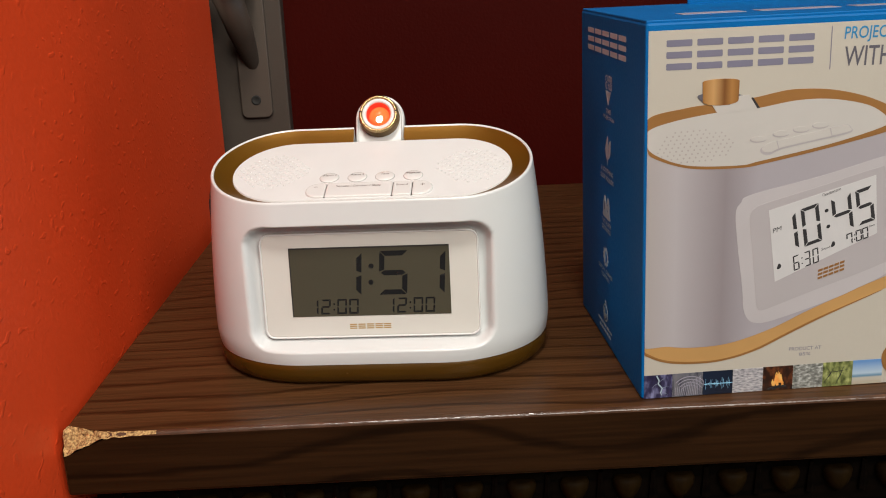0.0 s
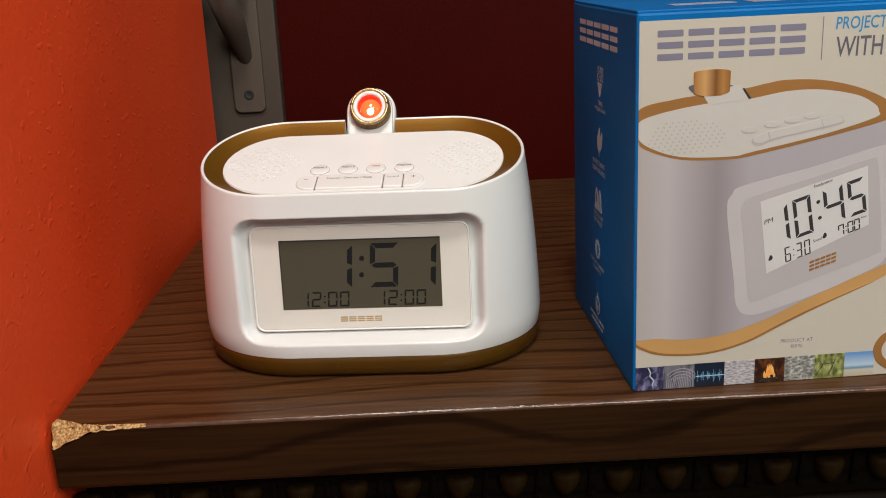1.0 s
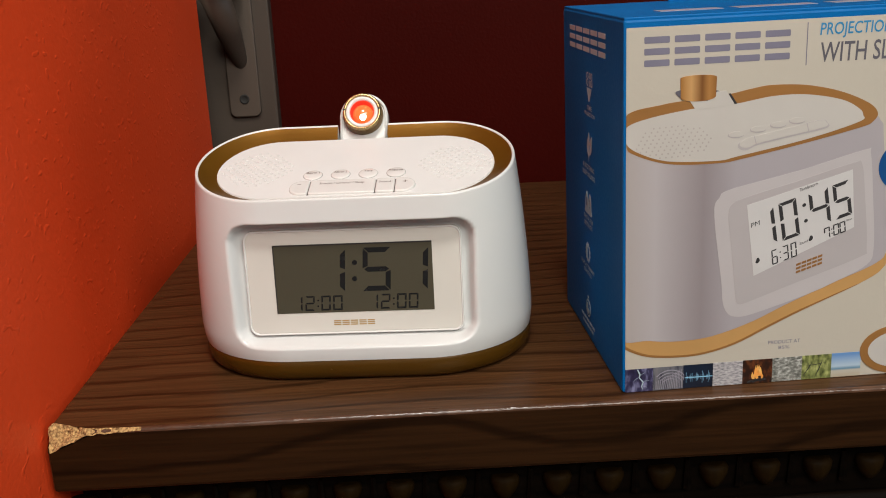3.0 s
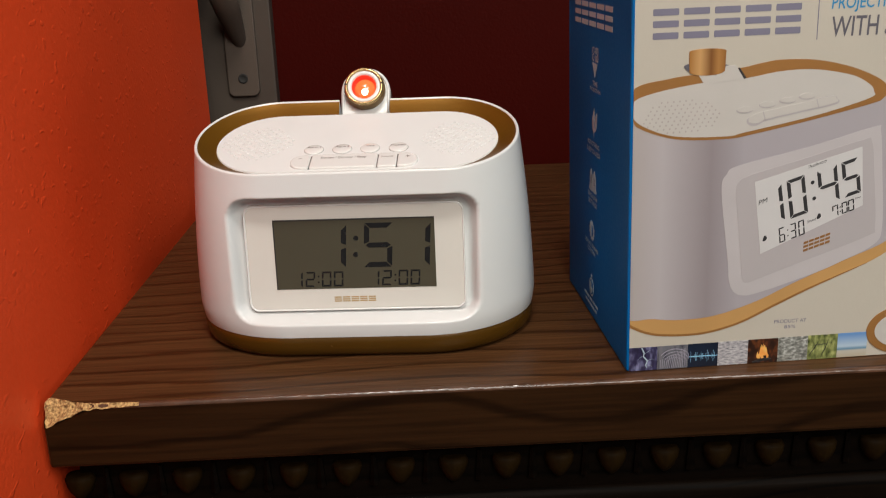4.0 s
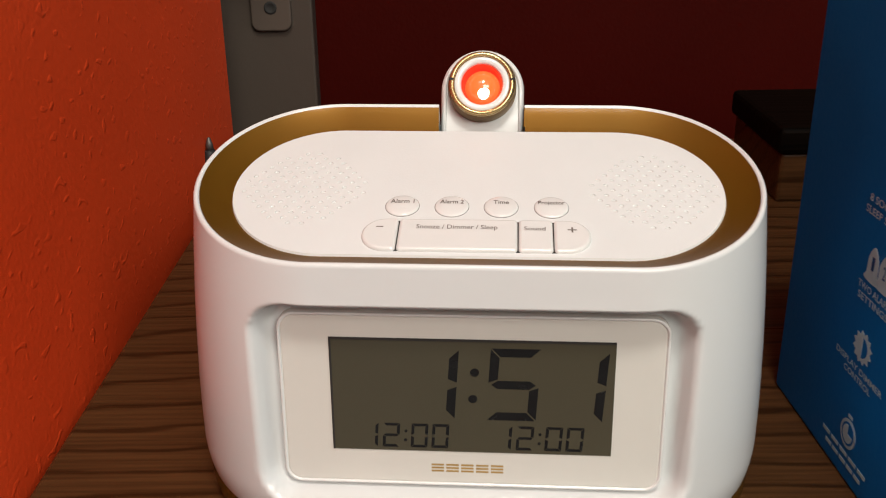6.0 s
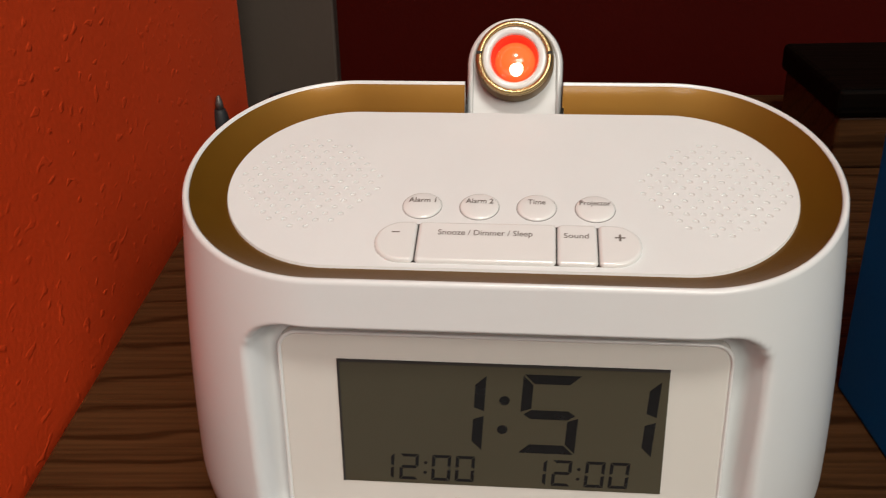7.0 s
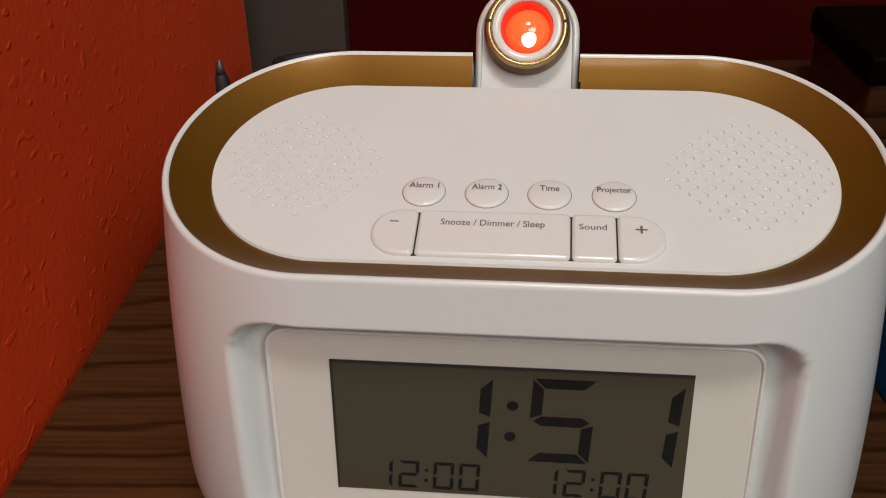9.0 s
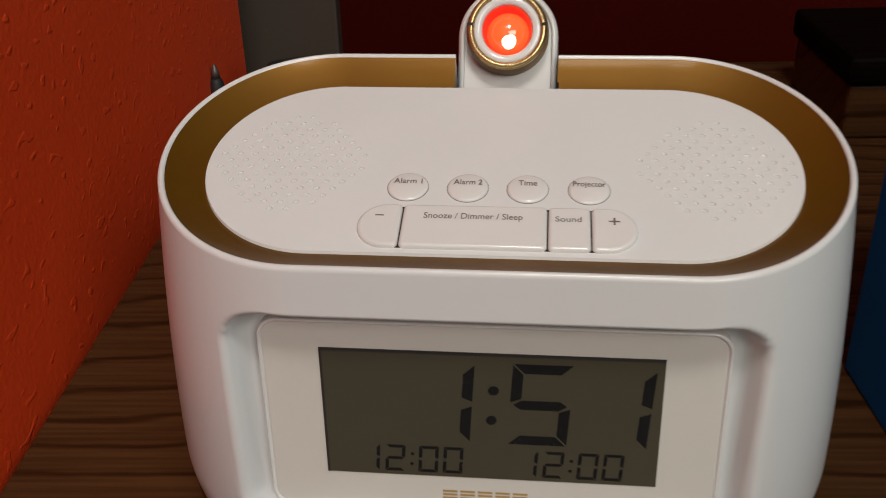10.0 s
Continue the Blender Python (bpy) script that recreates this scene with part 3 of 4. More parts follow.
def lcd_digits(text, spots, v0, v1, w, thick):
    for char, u in zip(text, spots):
        x, y = on_lcd(u, v1)
        h = on_lcd(u, v0)[1] - y
        draw_digit("digit_segment", char, x, y, w, h, thick, 0.06, 0.0028, face_turn, INK, lcd)


lcd_digits("1", (0.279,), 0.085, 0.7, 0.132, 0.026)
lcd_digits(":", (0.42,), 0.085, 0.7, 0.132, 0.024)
lcd_digits("5", (0.552,), 0.07, 0.7, 0.144, 0.026)
lcd_digits("1", (0.8,), 0.085, 0.7, 0.132, 0.026)
for start in (0.102, 0.582):
    lcd_digits("12:00", [start + k for k in (0.0, 0.078, 0.13, 0.18, 0.255)], 0.75, 0.968, 0.049, 0.0085)


def brand_bars(x0, x1, y0, y1, depth, matrix, parent, material, name="logo_bar"):
    """A maker's mark, as plain bars."""
    w, h = (x1 - x0) / 5, (y1 - y0) / 5
    for i in range(5):
        for k in (0, 2, 4):
            part(name, slab(rounded(x0 + i * w, x0 + (i + 0.84) * w, y0 + k * h, y0 + (k + 1.15) * h, h * 0.2, 3), depth, 0, matrix), material, parent)


brand_bars(-0.117, 0.103, -0.232, -0.206, 0.0006, face_turn, front, GOLD_PRINT)

# keys on the top panel

def key(x0, x1, y0, y1, left_round, right_round, label):
    r = (y1 - y0) / 2 * 0.98
    pts = []
    for cx, cy, a, rr in ((x1, y1, 0, right_round), (x0, y1, 90, left_round), (x0, y0, 180, left_round), (x1, y0, 270, right_round)):
        rr = r if rr else 0.0125
        sx, sy = (1 if a in (0, 270) else -1), (1 if a in (0, 90) else -1)
        pts += [(cx - sx * rr + rr * math.cos(radians(a + 90 * i / 8)), cy - sy * rr + rr * math.sin(radians(a + 90 * i / 8))) for i in range(9)]
    return part("key", slab(pts, 0.0115, 0.009, deck_turn), WHITE_GLOSS, clock, label, True)


KY0, KY1 = -0.365, -0.222
part("key_well", slab(rounded(-0.3205, 0.3255, KY0 + 0.0025, KY1 - 0.0025, 0.068), 0.0015, 0, deck_turn), SHADOW_GAP, clock)
minus = key(-0.323, -0.2215, KY0, KY1, True, False, "white key with a minus sign")
snooze = key(-0.2185, 0.121, KY0, KY1, False, False, "wide white snooze key")
sound = key(0.1238, 0.2208, KY0, KY1, False, False, "white sound key")
plus = key(0.2236, 0.328, KY0, KY1, False, True, "white key with a plus sign")
part("legend", lettering("Snooze / Dimmer / Sleep", -0.168, 0.064, -0.279, -0.253, 0.0121, deck_turn, 0.0, 0.008), LEGEND, snooze)
part("legend", lettering("Sound", 0.1395, 0.2, -0.275, -0.257, 0.0121, deck_turn, 0.0, 0.008), LEGEND, sound)
part("legend", block(-0.283, -0.263, -0.2675, -0.264, 0.0115, 0.0121), LEGEND, minus).data.transform(Matrix.Scale(DM, 4) @ deck_turn @ Matrix.Scale(1 / DM, 4))
part("legend", lettering("+", 0.262, 0.288, -0.282, -0.258, 0.0121, deck_turn, 0.0, 0.006), LEGEND, plus)
for word, x in (("Alarm 1", -0.219), ("Alarm 2", -0.0725), ("Time", 0.0725), ("Projector", 0.2195)):
    spot = deck_turn @ Matrix.Translation((x, -0.152, 0))
    part("button_well", spin([(0.0512, 0.0), (0.0512, 0.001)], 40, spot), GREY_GAP, clock)
    button = part("button", spin([(0.05, 0.0), (0.05, 0.002), (0.048, 0.0045), (0.043, 0.0063), (0.025, 0.008), (0.0, 0.0085)], 40, spot), WHITE_GLOSS, clock, "round white button", True)
    half = {"Time": 0.0225, "Projector": 0.039}.get(word, 0.035)
    part("legend", lettering(word, x - half, x + half, -0.152 if "j" in word else -0.147, -0.128, 0.0092, deck_turn, 0.0, 0.008), LEGEND, button)

# the projector on its stalk
STALK = Matrix.Translation((0.006, 0.431, 0.963)) @ pose(0, 0, 0, 90 - 28, 0, 0)
SD = 0.17


def arch(inset):
    """The stalk's outline, upright, with a round head."""
    r = 0.139 - inset
    return [(-r, -0.03), (r, -0.03)] + [(r * math.cos(t), 0.21 + r * math.sin(t)) for t in (math.pi * i / 28 for i in range(29))]


def stalk_depth(y):
    """The hollow behind the barrel, which runs out towards the foot."""
    t = min(1, max(0, (y - 0.06) / 0.1))
    return SD - 0.003 - 0.008 * t * t * (3 - 2 * t)


frame_bm = rings([[(x, y, z) for x, y in arch(i)] for i, z in ((0, 0), (0, SD - 0.02), (0.003, SD - 0.008), (0.009, SD - 0.001), (0.014, SD), (0.018, SD - 0.004), (0.02, SD - 0.015), (0.021, 0.04))], True)
frame_bm.transform(STALK)
stalk = part("projector_stalk", frame_bm, WHITE_GLOSS, clock, "white arched stalk behind the top panel", True)
face_rows = []
for j in range(41):
    y = -0.03 + 0.3595 * j / 40
    half = 0.1195 if y < 0.21 else math.sqrt(max(0.1195 ** 2 - (y - 0.21) ** 2, 0.0))
    face_rows.append([(half * (i / 8 - 1), y, stalk_depth(y)) for i in range(17)])
hollow = rings(face_rows, closed=False)
hollow.transform(STALK)
part("stalk_face", hollow, WHITE_GLOSS, stalk, "hollowed white face behind the barrel", True)
seam = block(-0.002, 0.002, 0.0, 0.14, SD - 0.06, SD - 0.0025)
for v in seam.verts:
    if v.co.z > SD - 0.01:
        v.co.z = stalk_depth(v.co.y) + 0.0012
seam.transform(STALK)
part("stalk_seam", seam, SHADOW_GAP, stalk)
aim = Matrix.Translation((0.005, 0.321, 1.263)) @ pose(0, 0, 0, 90 - 28, 0, 0)
BARREL = mat("aged_gold_barrel", (0.2, 0.12, 0.042), 0.45, 0.1, vary=0.1, spec=0.2)
RIM = mat("pale_gold_rim", (0.5, 0.36, 0.17), 0.26, 0.85, vary=0.12, scale=90, bump=0.1, bump_scale=300)
barrel = part("projector_barrel", spin([(0.06, -0.2), (0.1, -0.17), (0.114, -0.12), (0.114, -0.04), (0.11, -0.02), (0.108, -0.012), (0.0915, -0.012), (0.0915, -0.03)], 56, aim, False), BARREL, clock, "gold focusing barrel", True)
part("barrel_rim", spin([(0.1085, -0.014), (0.1085, -0.006), (0.106, 0.0), (0.099, 0.003), (0.093, 0.001), (0.0915, -0.006), (0.0915, -0.011)], 56, aim, False), RIM, barrel, "pale gold ring at the mouth of the barrel", True)
part("lens_ring", spin([(0.0915, -0.02), (0.0905, -0.006), (0.087, -0.003), (0.073, -0.004), (0.069, -0.01), (0.066, -0.04)], 56, aim, False), WHITE_GLOSS, barrel, "white ring round the lens", True)
part("lamp_cone", spin([(0.067, -0.012), (0.06, -0.035), (0.045, -0.06), (0.02, -0.075), (0.0, -0.075)], 40, aim, False), LENS, barrel, "glowing red inside of the projector", True)
part("lens", spin([(0.06 * math.cos(t), -0.05 + 0.052 * math.sin(t)) for t in (math.pi * i / 20 for i in range(11))], 40, aim @ Matrix.Translation((0.002, -0.006, 0))), INNER, barrel, "glossy orange projector lens", True)
# projector lamp, stretched to imitate the bright flare low in the lens
part("lamp", spin([(0.017 * math.cos(t), -0.006 + 0.009 * math.sin(t)) for t in (math.pi * i / 20 for i in range(11))], 40, aim @ Matrix.Translation((0.006, -0.03, 0.0)) @ Matrix.Diagonal((1.15, 1.4, 1.0, 1.0))), LAMP_FLARE, barrel, "bright lamp and its flare in the lens", True)
for angle in (8, 172):
    part("notch", block(0.094, 0.109, -0.004, 0.004, -0.03, 0.0032), SHADOW_GAP, barrel).data.transform(Matrix.Scale(DM, 4) @ aim @ Matrix.Rotation(radians(angle), 4, "Z") @ Matrix.Scale(1 / DM, 4))

# ---- product box ----
carton = thing("product_box", 1.318, -0.771, 0, 6.5, "blue and cream printed cardboard box for the alarm clock", "box")
BW, BD, BH = 2.1, 1.386, 1.763
part("carton", block(0, BW, 0, BD, 0, BH, 0.012, 2), BLUE, carton, "blue cardboard carton")
sheet = Matrix.Rotation(math.pi / 2, 4, "X")
side_sheet = Matrix.Rotation(-math.pi / 2, 4, "Z") @ Matrix.Rotation(math.pi / 2, 4, "X")
P = 0.0008


def flat(name, pts, material, level, parent, label="", matrix=sheet):
    if matrix is sheet:
        pts = [(max(x, 0.013), y) for x, y in pts]
    return part(name, slab(pts, P * level, 0, matrix), material, parent, label)


def rect(x0, x1, y0, y1):
    return [(x0, y0), (x1, y0), (x1, y1), (x0, y1)]


flat("front_sheet", rect(0.012, BW - 0.01, 0.003, BH - 0.035), CREAM, 1, carton, "cream printed front")
brand_bars(0.092, 0.77, 1.556, 1.682, P * 2, sheet, carton, GREY_PRINT, "printed_bar")
flat("divider_line", rect(0.8225, 0.8265, 1.525, 1.712), GREY_PRINT, 2, carton)
part("caption", lettering("PROJECTION", 0.882, 1.215, 1.637, 1.707, P * 2, sheet, 0.08, 0.008), BLUE_PRINT, carton)
part("caption", lettering("WITH SL", 0.888, 1.205, 1.534, 1.622, P * 2, sheet, 0.05, 0.008), SLATE_PRINT, carton)
part("caption", lettering("PRODUCT AT", 0.712, 0.869, 0.2, 0.218, P * 2, sheet), GREY_PRINT, carton)
part("caption", lettering("85%", 0.762, 0.818, 0.172, 0.188, P * 2, sheet), GREY_PRINT, carton)
# the picture of the clock
flat("picture_base", spline([(-0.04, 0.31), (-0.04, 0.26), (0.08, 0.193), (0.2, 0.17), (0.371, 0.171), (0.542, 0.212), (0.71, 0.29), (0.878, 0.367), (1.146, 0.48), (1.25, 0.545), (1.265, 0.62), (1.0, 0.56), (0.5, 0.38)]), ART_AMBER, 2, carton)
flat("picture_base_edge", spline([(-0.04, 0.272), (-0.04, 0.26), (0.08, 0.193), (0.2, 0.17), (0.371, 0.171), (0.542, 0.212), (0.71, 0.29), (0.878, 0.367), (1.146, 0.48), (0.875, 0.376), (0.705, 0.3), (0.538, 0.222), (0.37, 0.181), (0.2, 0.181), (0.085, 0.204)]), ART_GOLD, 3, carton)
flat("picture_body", spline([(-0.04, 1.22), (-0.04, 0.75), (-0.04, 0.31), (0.131, 0.262), (0.284, 0.25), (0.437, 0.265), (0.623, 0.323), (0.791, 0.4), (1.008, 0.49), (1.215, 0.575), (1.262, 0.64), (1.25, 0.8), (1.209, 1.17), (1.19, 1.255), (1.1, 1.29), (0.6, 1.3), (0.2, 1.25)]), ART_LILAC, 3, carton)
flat("picture_ring", spline([(0.012, 1.345), (0.177, 1.386), (0.317, 1.401), (0.489, 1.418), (0.583, 1.435), (0.676, 1.446), (0.835, 1.437), (0.996, 1.399), (1.128, 1.34), (1.172, 1.291), (1.15, 1.253), (1.1, 1.232), (0.85, 1.176), (0.563, 1.121), (0.436, 1.105), (0.213, 1.114), (0.054, 1.165), (0.012, 1.212)]), ART_GOLD, 4, carton)
flat("picture_top", spline([(0.012, 1.29), (0.115, 1.328), (0.318, 1.36), (0.506, 1.371), (0.679, 1.396), (0.837, 1.395), (0.998, 1.363), (1.081, 1.319), (1.103, 1.287), (1.086, 1.257), (0.848, 1.192), (0.53, 1.132), (0.436, 1.117), (0.212, 1.127), (0.077, 1.17), (0.012, 1.22)]), ART_WHITE, 5, carton)
flat("picture_sleeve", spline([(0.238, 1.441), (0.262, 1.408), (0.3, 1.392), (0.37, 1.386), (0.43, 1.4), (0.44, 1.43), (0.34, 1.45)], 6), SLATE_PRINT, 5, carton)
flat("picture_stalk", [(0.3, 1.396), (0.328, 1.353), (0.505, 1.37), (0.465, 1.432), (0.423, 1.431), (0.38, 1.392)], ART_WHITE, 6, carton)
flat("picture_stalk_edge", [(0.505, 1.37), (0.517, 1.372), (0.484, 1.42), (0.476, 1.418)], DARK_PRINT, 6, carton)
flat("picture_barrel", [(0.256, 1.497)] + [(0.338 + 0.082 * math.cos(t), 1.497 + 0.012 * math.sin(t)) for t in (math.pi - math.pi * i / 12 for i in range(13))] + [(0.338 + 0.08 * math.cos(t), 1.412 + 0.02 * math.sin(t)) for t in (-math.pi * i / 12 for i in range(13))], fade(mat("printed_barrel", (0.4, 0.2, 0.06), 0.35), "X", 0.256, 0.42, (0.3, 0.13, 0.03), (0.24, 0.1, 0.025), ((0.3, (0.5, 0.28, 0.11)), (0.6, (0.17, 0.065, 0.016)), (0.8, (0.36, 0.17, 0.05)))), 7, carton)
for x, y in ((0.515, 1.23), (0.617, 1.249), (0.709, 1.264), (0.796, 1.278)):
    flat("picture_key", [(x + 0.038 * math.cos(t), y + 0.014 * math.sin(t)) for t in (math.pi * i / 10 for i in range(20))], ART_GREY, 6, carton)
    flat("picture_key", [(x + 0.002 + 0.036 * math.cos(t), y + 0.003 + 0.0125 * math.sin(t)) for t in (math.pi * i / 10 for i in range(20))], ART_WHITE, 7, carton)
flat("picture_key", spline([(0.527, 1.186), (0.56, 1.21), (0.623, 1.224), (0.76, 1.249), (0.905, 1.276), (0.938, 1.262), (0.934, 1.237), (0.78, 1.209), (0.625, 1.18), (0.57, 1.158), (0.536, 1.164)], 6), ART_GREY, 6, carton)
flat("picture_key", spline([(0.535, 1.192), (0.565, 1.212), (0.623, 1.224), (0.76, 1.249), (0.905, 1.274), (0.932, 1.264), (0.928, 1.244), (0.78, 1.216), (0.625, 1.188), (0.575, 1.17), (0.543, 1.174)], 6), ART_WHITE, 7, carton)
for x, y in ((0.61, 1.203), (0.852, 1.247)):
    flat("picture_key_gap", [(x, y - 0.024), (x + 0.004, y - 0.023), (x - 0.008, y + 0.018), (x - 0.012, y + 0.017)], ART_GREY, 8, carton)
dots = bmesh.new()
for i in range(14):
    for j in range(9):
        x, y = 0.03 + i * 0.0275 + j * 0.01, 1.14 + j * 0.0175 + i * 0.001
        if math.hypot((x - 0.228) / 0.19, (y - 1.215) / 0.076) < 1:
            bmesh.ops.create_circle(dots, cap_ends=True, segments=6, radius=0.0045, matrix=sheet @ Matrix.Translation((x, y, P * 6)))
tagged(part("picture_dots", dots, ART_DOT, carton), kind="stuff")
flat("picture_inset", spline([(0.427, 0.863), (0.449, 0.943), (0.504, 0.98), (0.825, 1.049), (1.12, 1.125), (1.153, 1.105), (1.177, 0.914), (1.2, 0.66), (1.17, 0.57), (1.008, 0.49), (0.874, 0.438), (0.622, 0.362), (0.537, 0.356), (0.498, 0.385), (0.479, 0.44), (0.471, 0.528)], 6), ART_FRAME, 4, carton)
flat("picture_panel", spline([(0.493, 0.851), (0.507, 0.907), (0.571, 0.936), (0.82, 1.0), (1.067, 1.067), (1.115, 1.06), (1.14, 0.9), (1.165, 0.66), (1.13, 0.61), (0.803, 0.496), (0.636, 0.437), (0.568, 0.416), (0.544, 0.435), (0.532, 0.523), (0.509, 0.725)], 6), ART_GREY, 5, carton)
flat("picture_display", [(0.58, 0.899), (0.624, 0.554), (1.097, 0.761), (1.072, 1.037)], ART_LCD, 6, carton)
lcd_skew = sheet @ Matrix(((1.0, 0.0, 0, 0), (0.32, 1.0, 0, 0), (0, 0, 1, 0), (0, 0, 0, 1)))
for char, x, y, w, h in (("1", 0.67, 0.479, 0.062, 0.18), ("0", 0.757, 0.473, 0.082, 0.19), (":", 0.858, 0.468, 0.03, 0.21), ("4", 0.895, 0.479, 0.09, 0.178), ("5", 1.006, 0.479, 0.077, 0.175)):
    draw_digit("printed_segment", char, x, y, w, h, 0.0165, -0.16, P * 7, lcd_skew, DARK_PRINT, carton)
for text, xs, y, h in (("6:30", (0.712, 0.747, 0.764, 0.802), 0.3735, 0.074), ("7:00", (0.957, 0.988, 1.0, 1.03), 0.404, 0.056)):
    for char, x in zip(text, xs):
        draw_digit("printed_segment", char, x, y, 0.028 if char != ":" else 0.012, h, 0.006, -0.12, P * 7, lcd_skew, DARK_PRINT, carton)
part("caption", lettering("PM", 0.603, 0.642, 0.597, 0.619, P * 7, lcd_skew), DARK_PRINT, carton)
part("caption", lettering("Thunderstorm", 0.824, 0.91, 0.684, 0.699, P * 7, lcd_skew), DARK_PRINT, carton)
part("caption", lettering("Sound", 0.838, 0.877, 0.4225, 0.436, P * 7, lcd_skew), DARK_PRINT, carton)
part("caption", lettering("Sleep", 1.057, 1.083, 0.45, 0.462, P * 7, lcd_skew), DARK_PRINT, carton)
for x, y in ((0.641, 0.424), (0.892, 0.436)):
    flat("printed_bell", spline([(x - 0.01, y - 0.009), (x - 0.008, y + 0.003), (x - 0.003, y + 0.013), (x + 0.006, y + 0.008), (x + 0.009, y - 0.006), (x, y - 0.013)], 5), DARK_PRINT, 7, carton, "", lcd_skew)
brand_bars(0.828, 0.956, 0.287, 0.333, P * 7, lcd_skew, carton, ART_GOLD, "printed_bar")
# the row of small photographs
PHOTOS = [
    picture("storm_print", (0.01, 0.008, 0.03), (0.2, 0.2, 0.35), 300, (1, 1, 0.5), (0.03, 0.025, 0.07)),
    picture("fan_print", (0.03, 0.03, 0.05), (0.16, 0.15, 0.17), 500, (1, 1, 0.3), (0.12, 0.12, 0.14)),
    picture("dark_wave_print", (0.004, 0.006, 0.014), (0.006, 0.014, 0.035), 60),
    picture("stone_print", (0.13, 0.13, 0.15), (0.55, 0.53, 0.54), 420, (1, 1, 3), (0.36, 0.34, 0.36)),
    picture("fire_print", (0.008, 0.004, 0.003), (0.16, 0.045, 0.012), 400, (1, 1, 0.6), (0.03, 0.009, 0.004)),
    picture("creek_print", (0.06, 0.06, 0.055), (0.6, 0.6, 0.58), 420, (1, 1, 1.8), (0.22, 0.22, 0.2)),
    picture("forest_print", (0.04, 0.05, 0.015), (0.4, 0.42, 0.16), 450, (1, 1, 0.6), (0.17, 0.19, 0.06)),
    fade(mat("beach_print", (0.3, 0.4, 0.5), 0.35), "Z", 0.0, 0.12, (0.4, 0.34, 0.25), (0.12, 0.25, 0.5), ((0.3, (0.45, 0.42, 0.36)), (0.38, (0.1, 0.22, 0.33)), (0.5, (0.4, 0.5, 0.6)))),
]
for i, m in enumerate(PHOTOS):
    flat("printed_photo", rect(0.003 + 0.147 * i, 0.003 + 0.147 * (i + 1) - 0.001, 0.003, 0.121 + 0.001 * i), m, 3, carton)
for i in range(40):
    hgt = 0.002 + 0.03 * abs(math.sin(i * 1.7) * math.cos(i * 0.37)) ** 2
    flat("printed_bar", rect(0.308 + i * 0.0033, 0.3092 + i * 0.0033, 0.058 - hgt, 0.058 + hgt), WAVE, 4, carton)
flat("printed_bar", rect(0.304, 0.4425, 0.0565, 0.0595), WAVE, 5, carton)
for i in range(15):
    x = 0.163 + 0.009 * i
    flat("printed_bar", [(x, 0.008), (x + 0.0022, 0.008), (x + 0.0022 + 0.01 * math.sin(i * 0.25), 0.05 + 0.004 * i), (x + 0.01 * math.sin(i * 0.25), 0.05 + 0.004 * i)], FAN_PRINT, 4, carton)
for r in (0.05, 0.065, 0.08, 0.095):
    arc = [(0.235 + r * math.cos(t), 0.01 + r * math.sin(t)) for t in (0.5 + 1.9 * i / 14 for i in range(15))]
    arc = [(min(max(x, 0.16), 0.301), min(y, 0.119)) for x, y in arc]
    flat("printed_arc", arc + [(0.235 + (x - 0.235) * 0.965, 0.01 + (y - 0.01) * 0.965) for x, y in arc[::-1]], FAN_PRINT, 5, carton)
for x, y, dx, dy in ((0.89, 0.02, 0.05, 0.08), (0.93, 0.06, -0.03, 0.05), (0.95, 0.01, 0.04, 0.1), (0.9, 0.075, 0.11, 0.01), (0.97, 0.05, 0.04, -0.03)):
    flat("printed_branch", [(x, y), (x + dx * 0.5 + 0.004, y + dy * 0.5 - 0.003), (x + dx, y + dy), (x + dx * 0.5, y + dy * 0.5)], DARK_PRINT, 4, carton)
for x, y, dx, dy in ((0.098, 0.052, 0.035, 0.006), (0.08, 0.078, -0.03, -0.02), (0.1, 0.03, 0.028, -0.012), (0.086, 0.085, 0.03, 0.02)):
    flat("printed_lightning", [(x, y), (x + dx * 0.5, y + dy * 0.5 + 0.003), (x + dx, y + dy), (x + dx * 0.5, y + dy * 0.5 + 0.0015)], WHITE_PRINT, 4, carton)
bolt = [(0.07, 0.118), (0.082, 0.09), (0.078, 0.075), (0.098, 0.05), (0.09, 0.03), (0.1, 0.01), (0.096, 0.03), (0.104, 0.052), (0.084, 0.076), (0.088, 0.092), (0.076, 0.119)]
flat("printed_lightning", bolt, WHITE_PRINT, 4, carton)
FLAME = mat("flame_print", (0.85, 0.28, 0.04), 0.4, scale=300, second=(0.8, 0.5, 0.15))
fire = random.Random(4)
for k in range(16):
    off = fire.gauss(0, 0.022)
    x, y, tall, lean = 0.661 + off, 0.024 + fire.random() * 0.02, (0.025 + 0.05 * fire.random()) * max(0.3, 1 - abs(off) / 0.05), fire.uniform(-0.012, 0.012) - off * 0.4
    wide = 0.003 + 0.004 * fire.random()
    flat("printed_flame", spline([(x - wide, y), (x - wide * 0.9 + lean * 0.3, y + tall * 0.5), (x + lean, y + tall), (x + wide * 0.8 + lean * 0.3, y + tall * 0.45), (x + wide, y)], 4), FLAME, 4 + k % 3, carton)
for k in range(4):
    flat("printed_log", [(0.615 + 0.012 * k, 0.012 + 0.006 * (k % 2)), (0.675 + 0.01 * k, 0.03 - 0.006 * (k % 2)), (0.677 + 0.01 * k, 0.024 - 0.006 * (k % 2)), (0.617 + 0.012 * k, 0.006 + 0.006 * (k % 2))], DARK_PRINT, 7, carton)
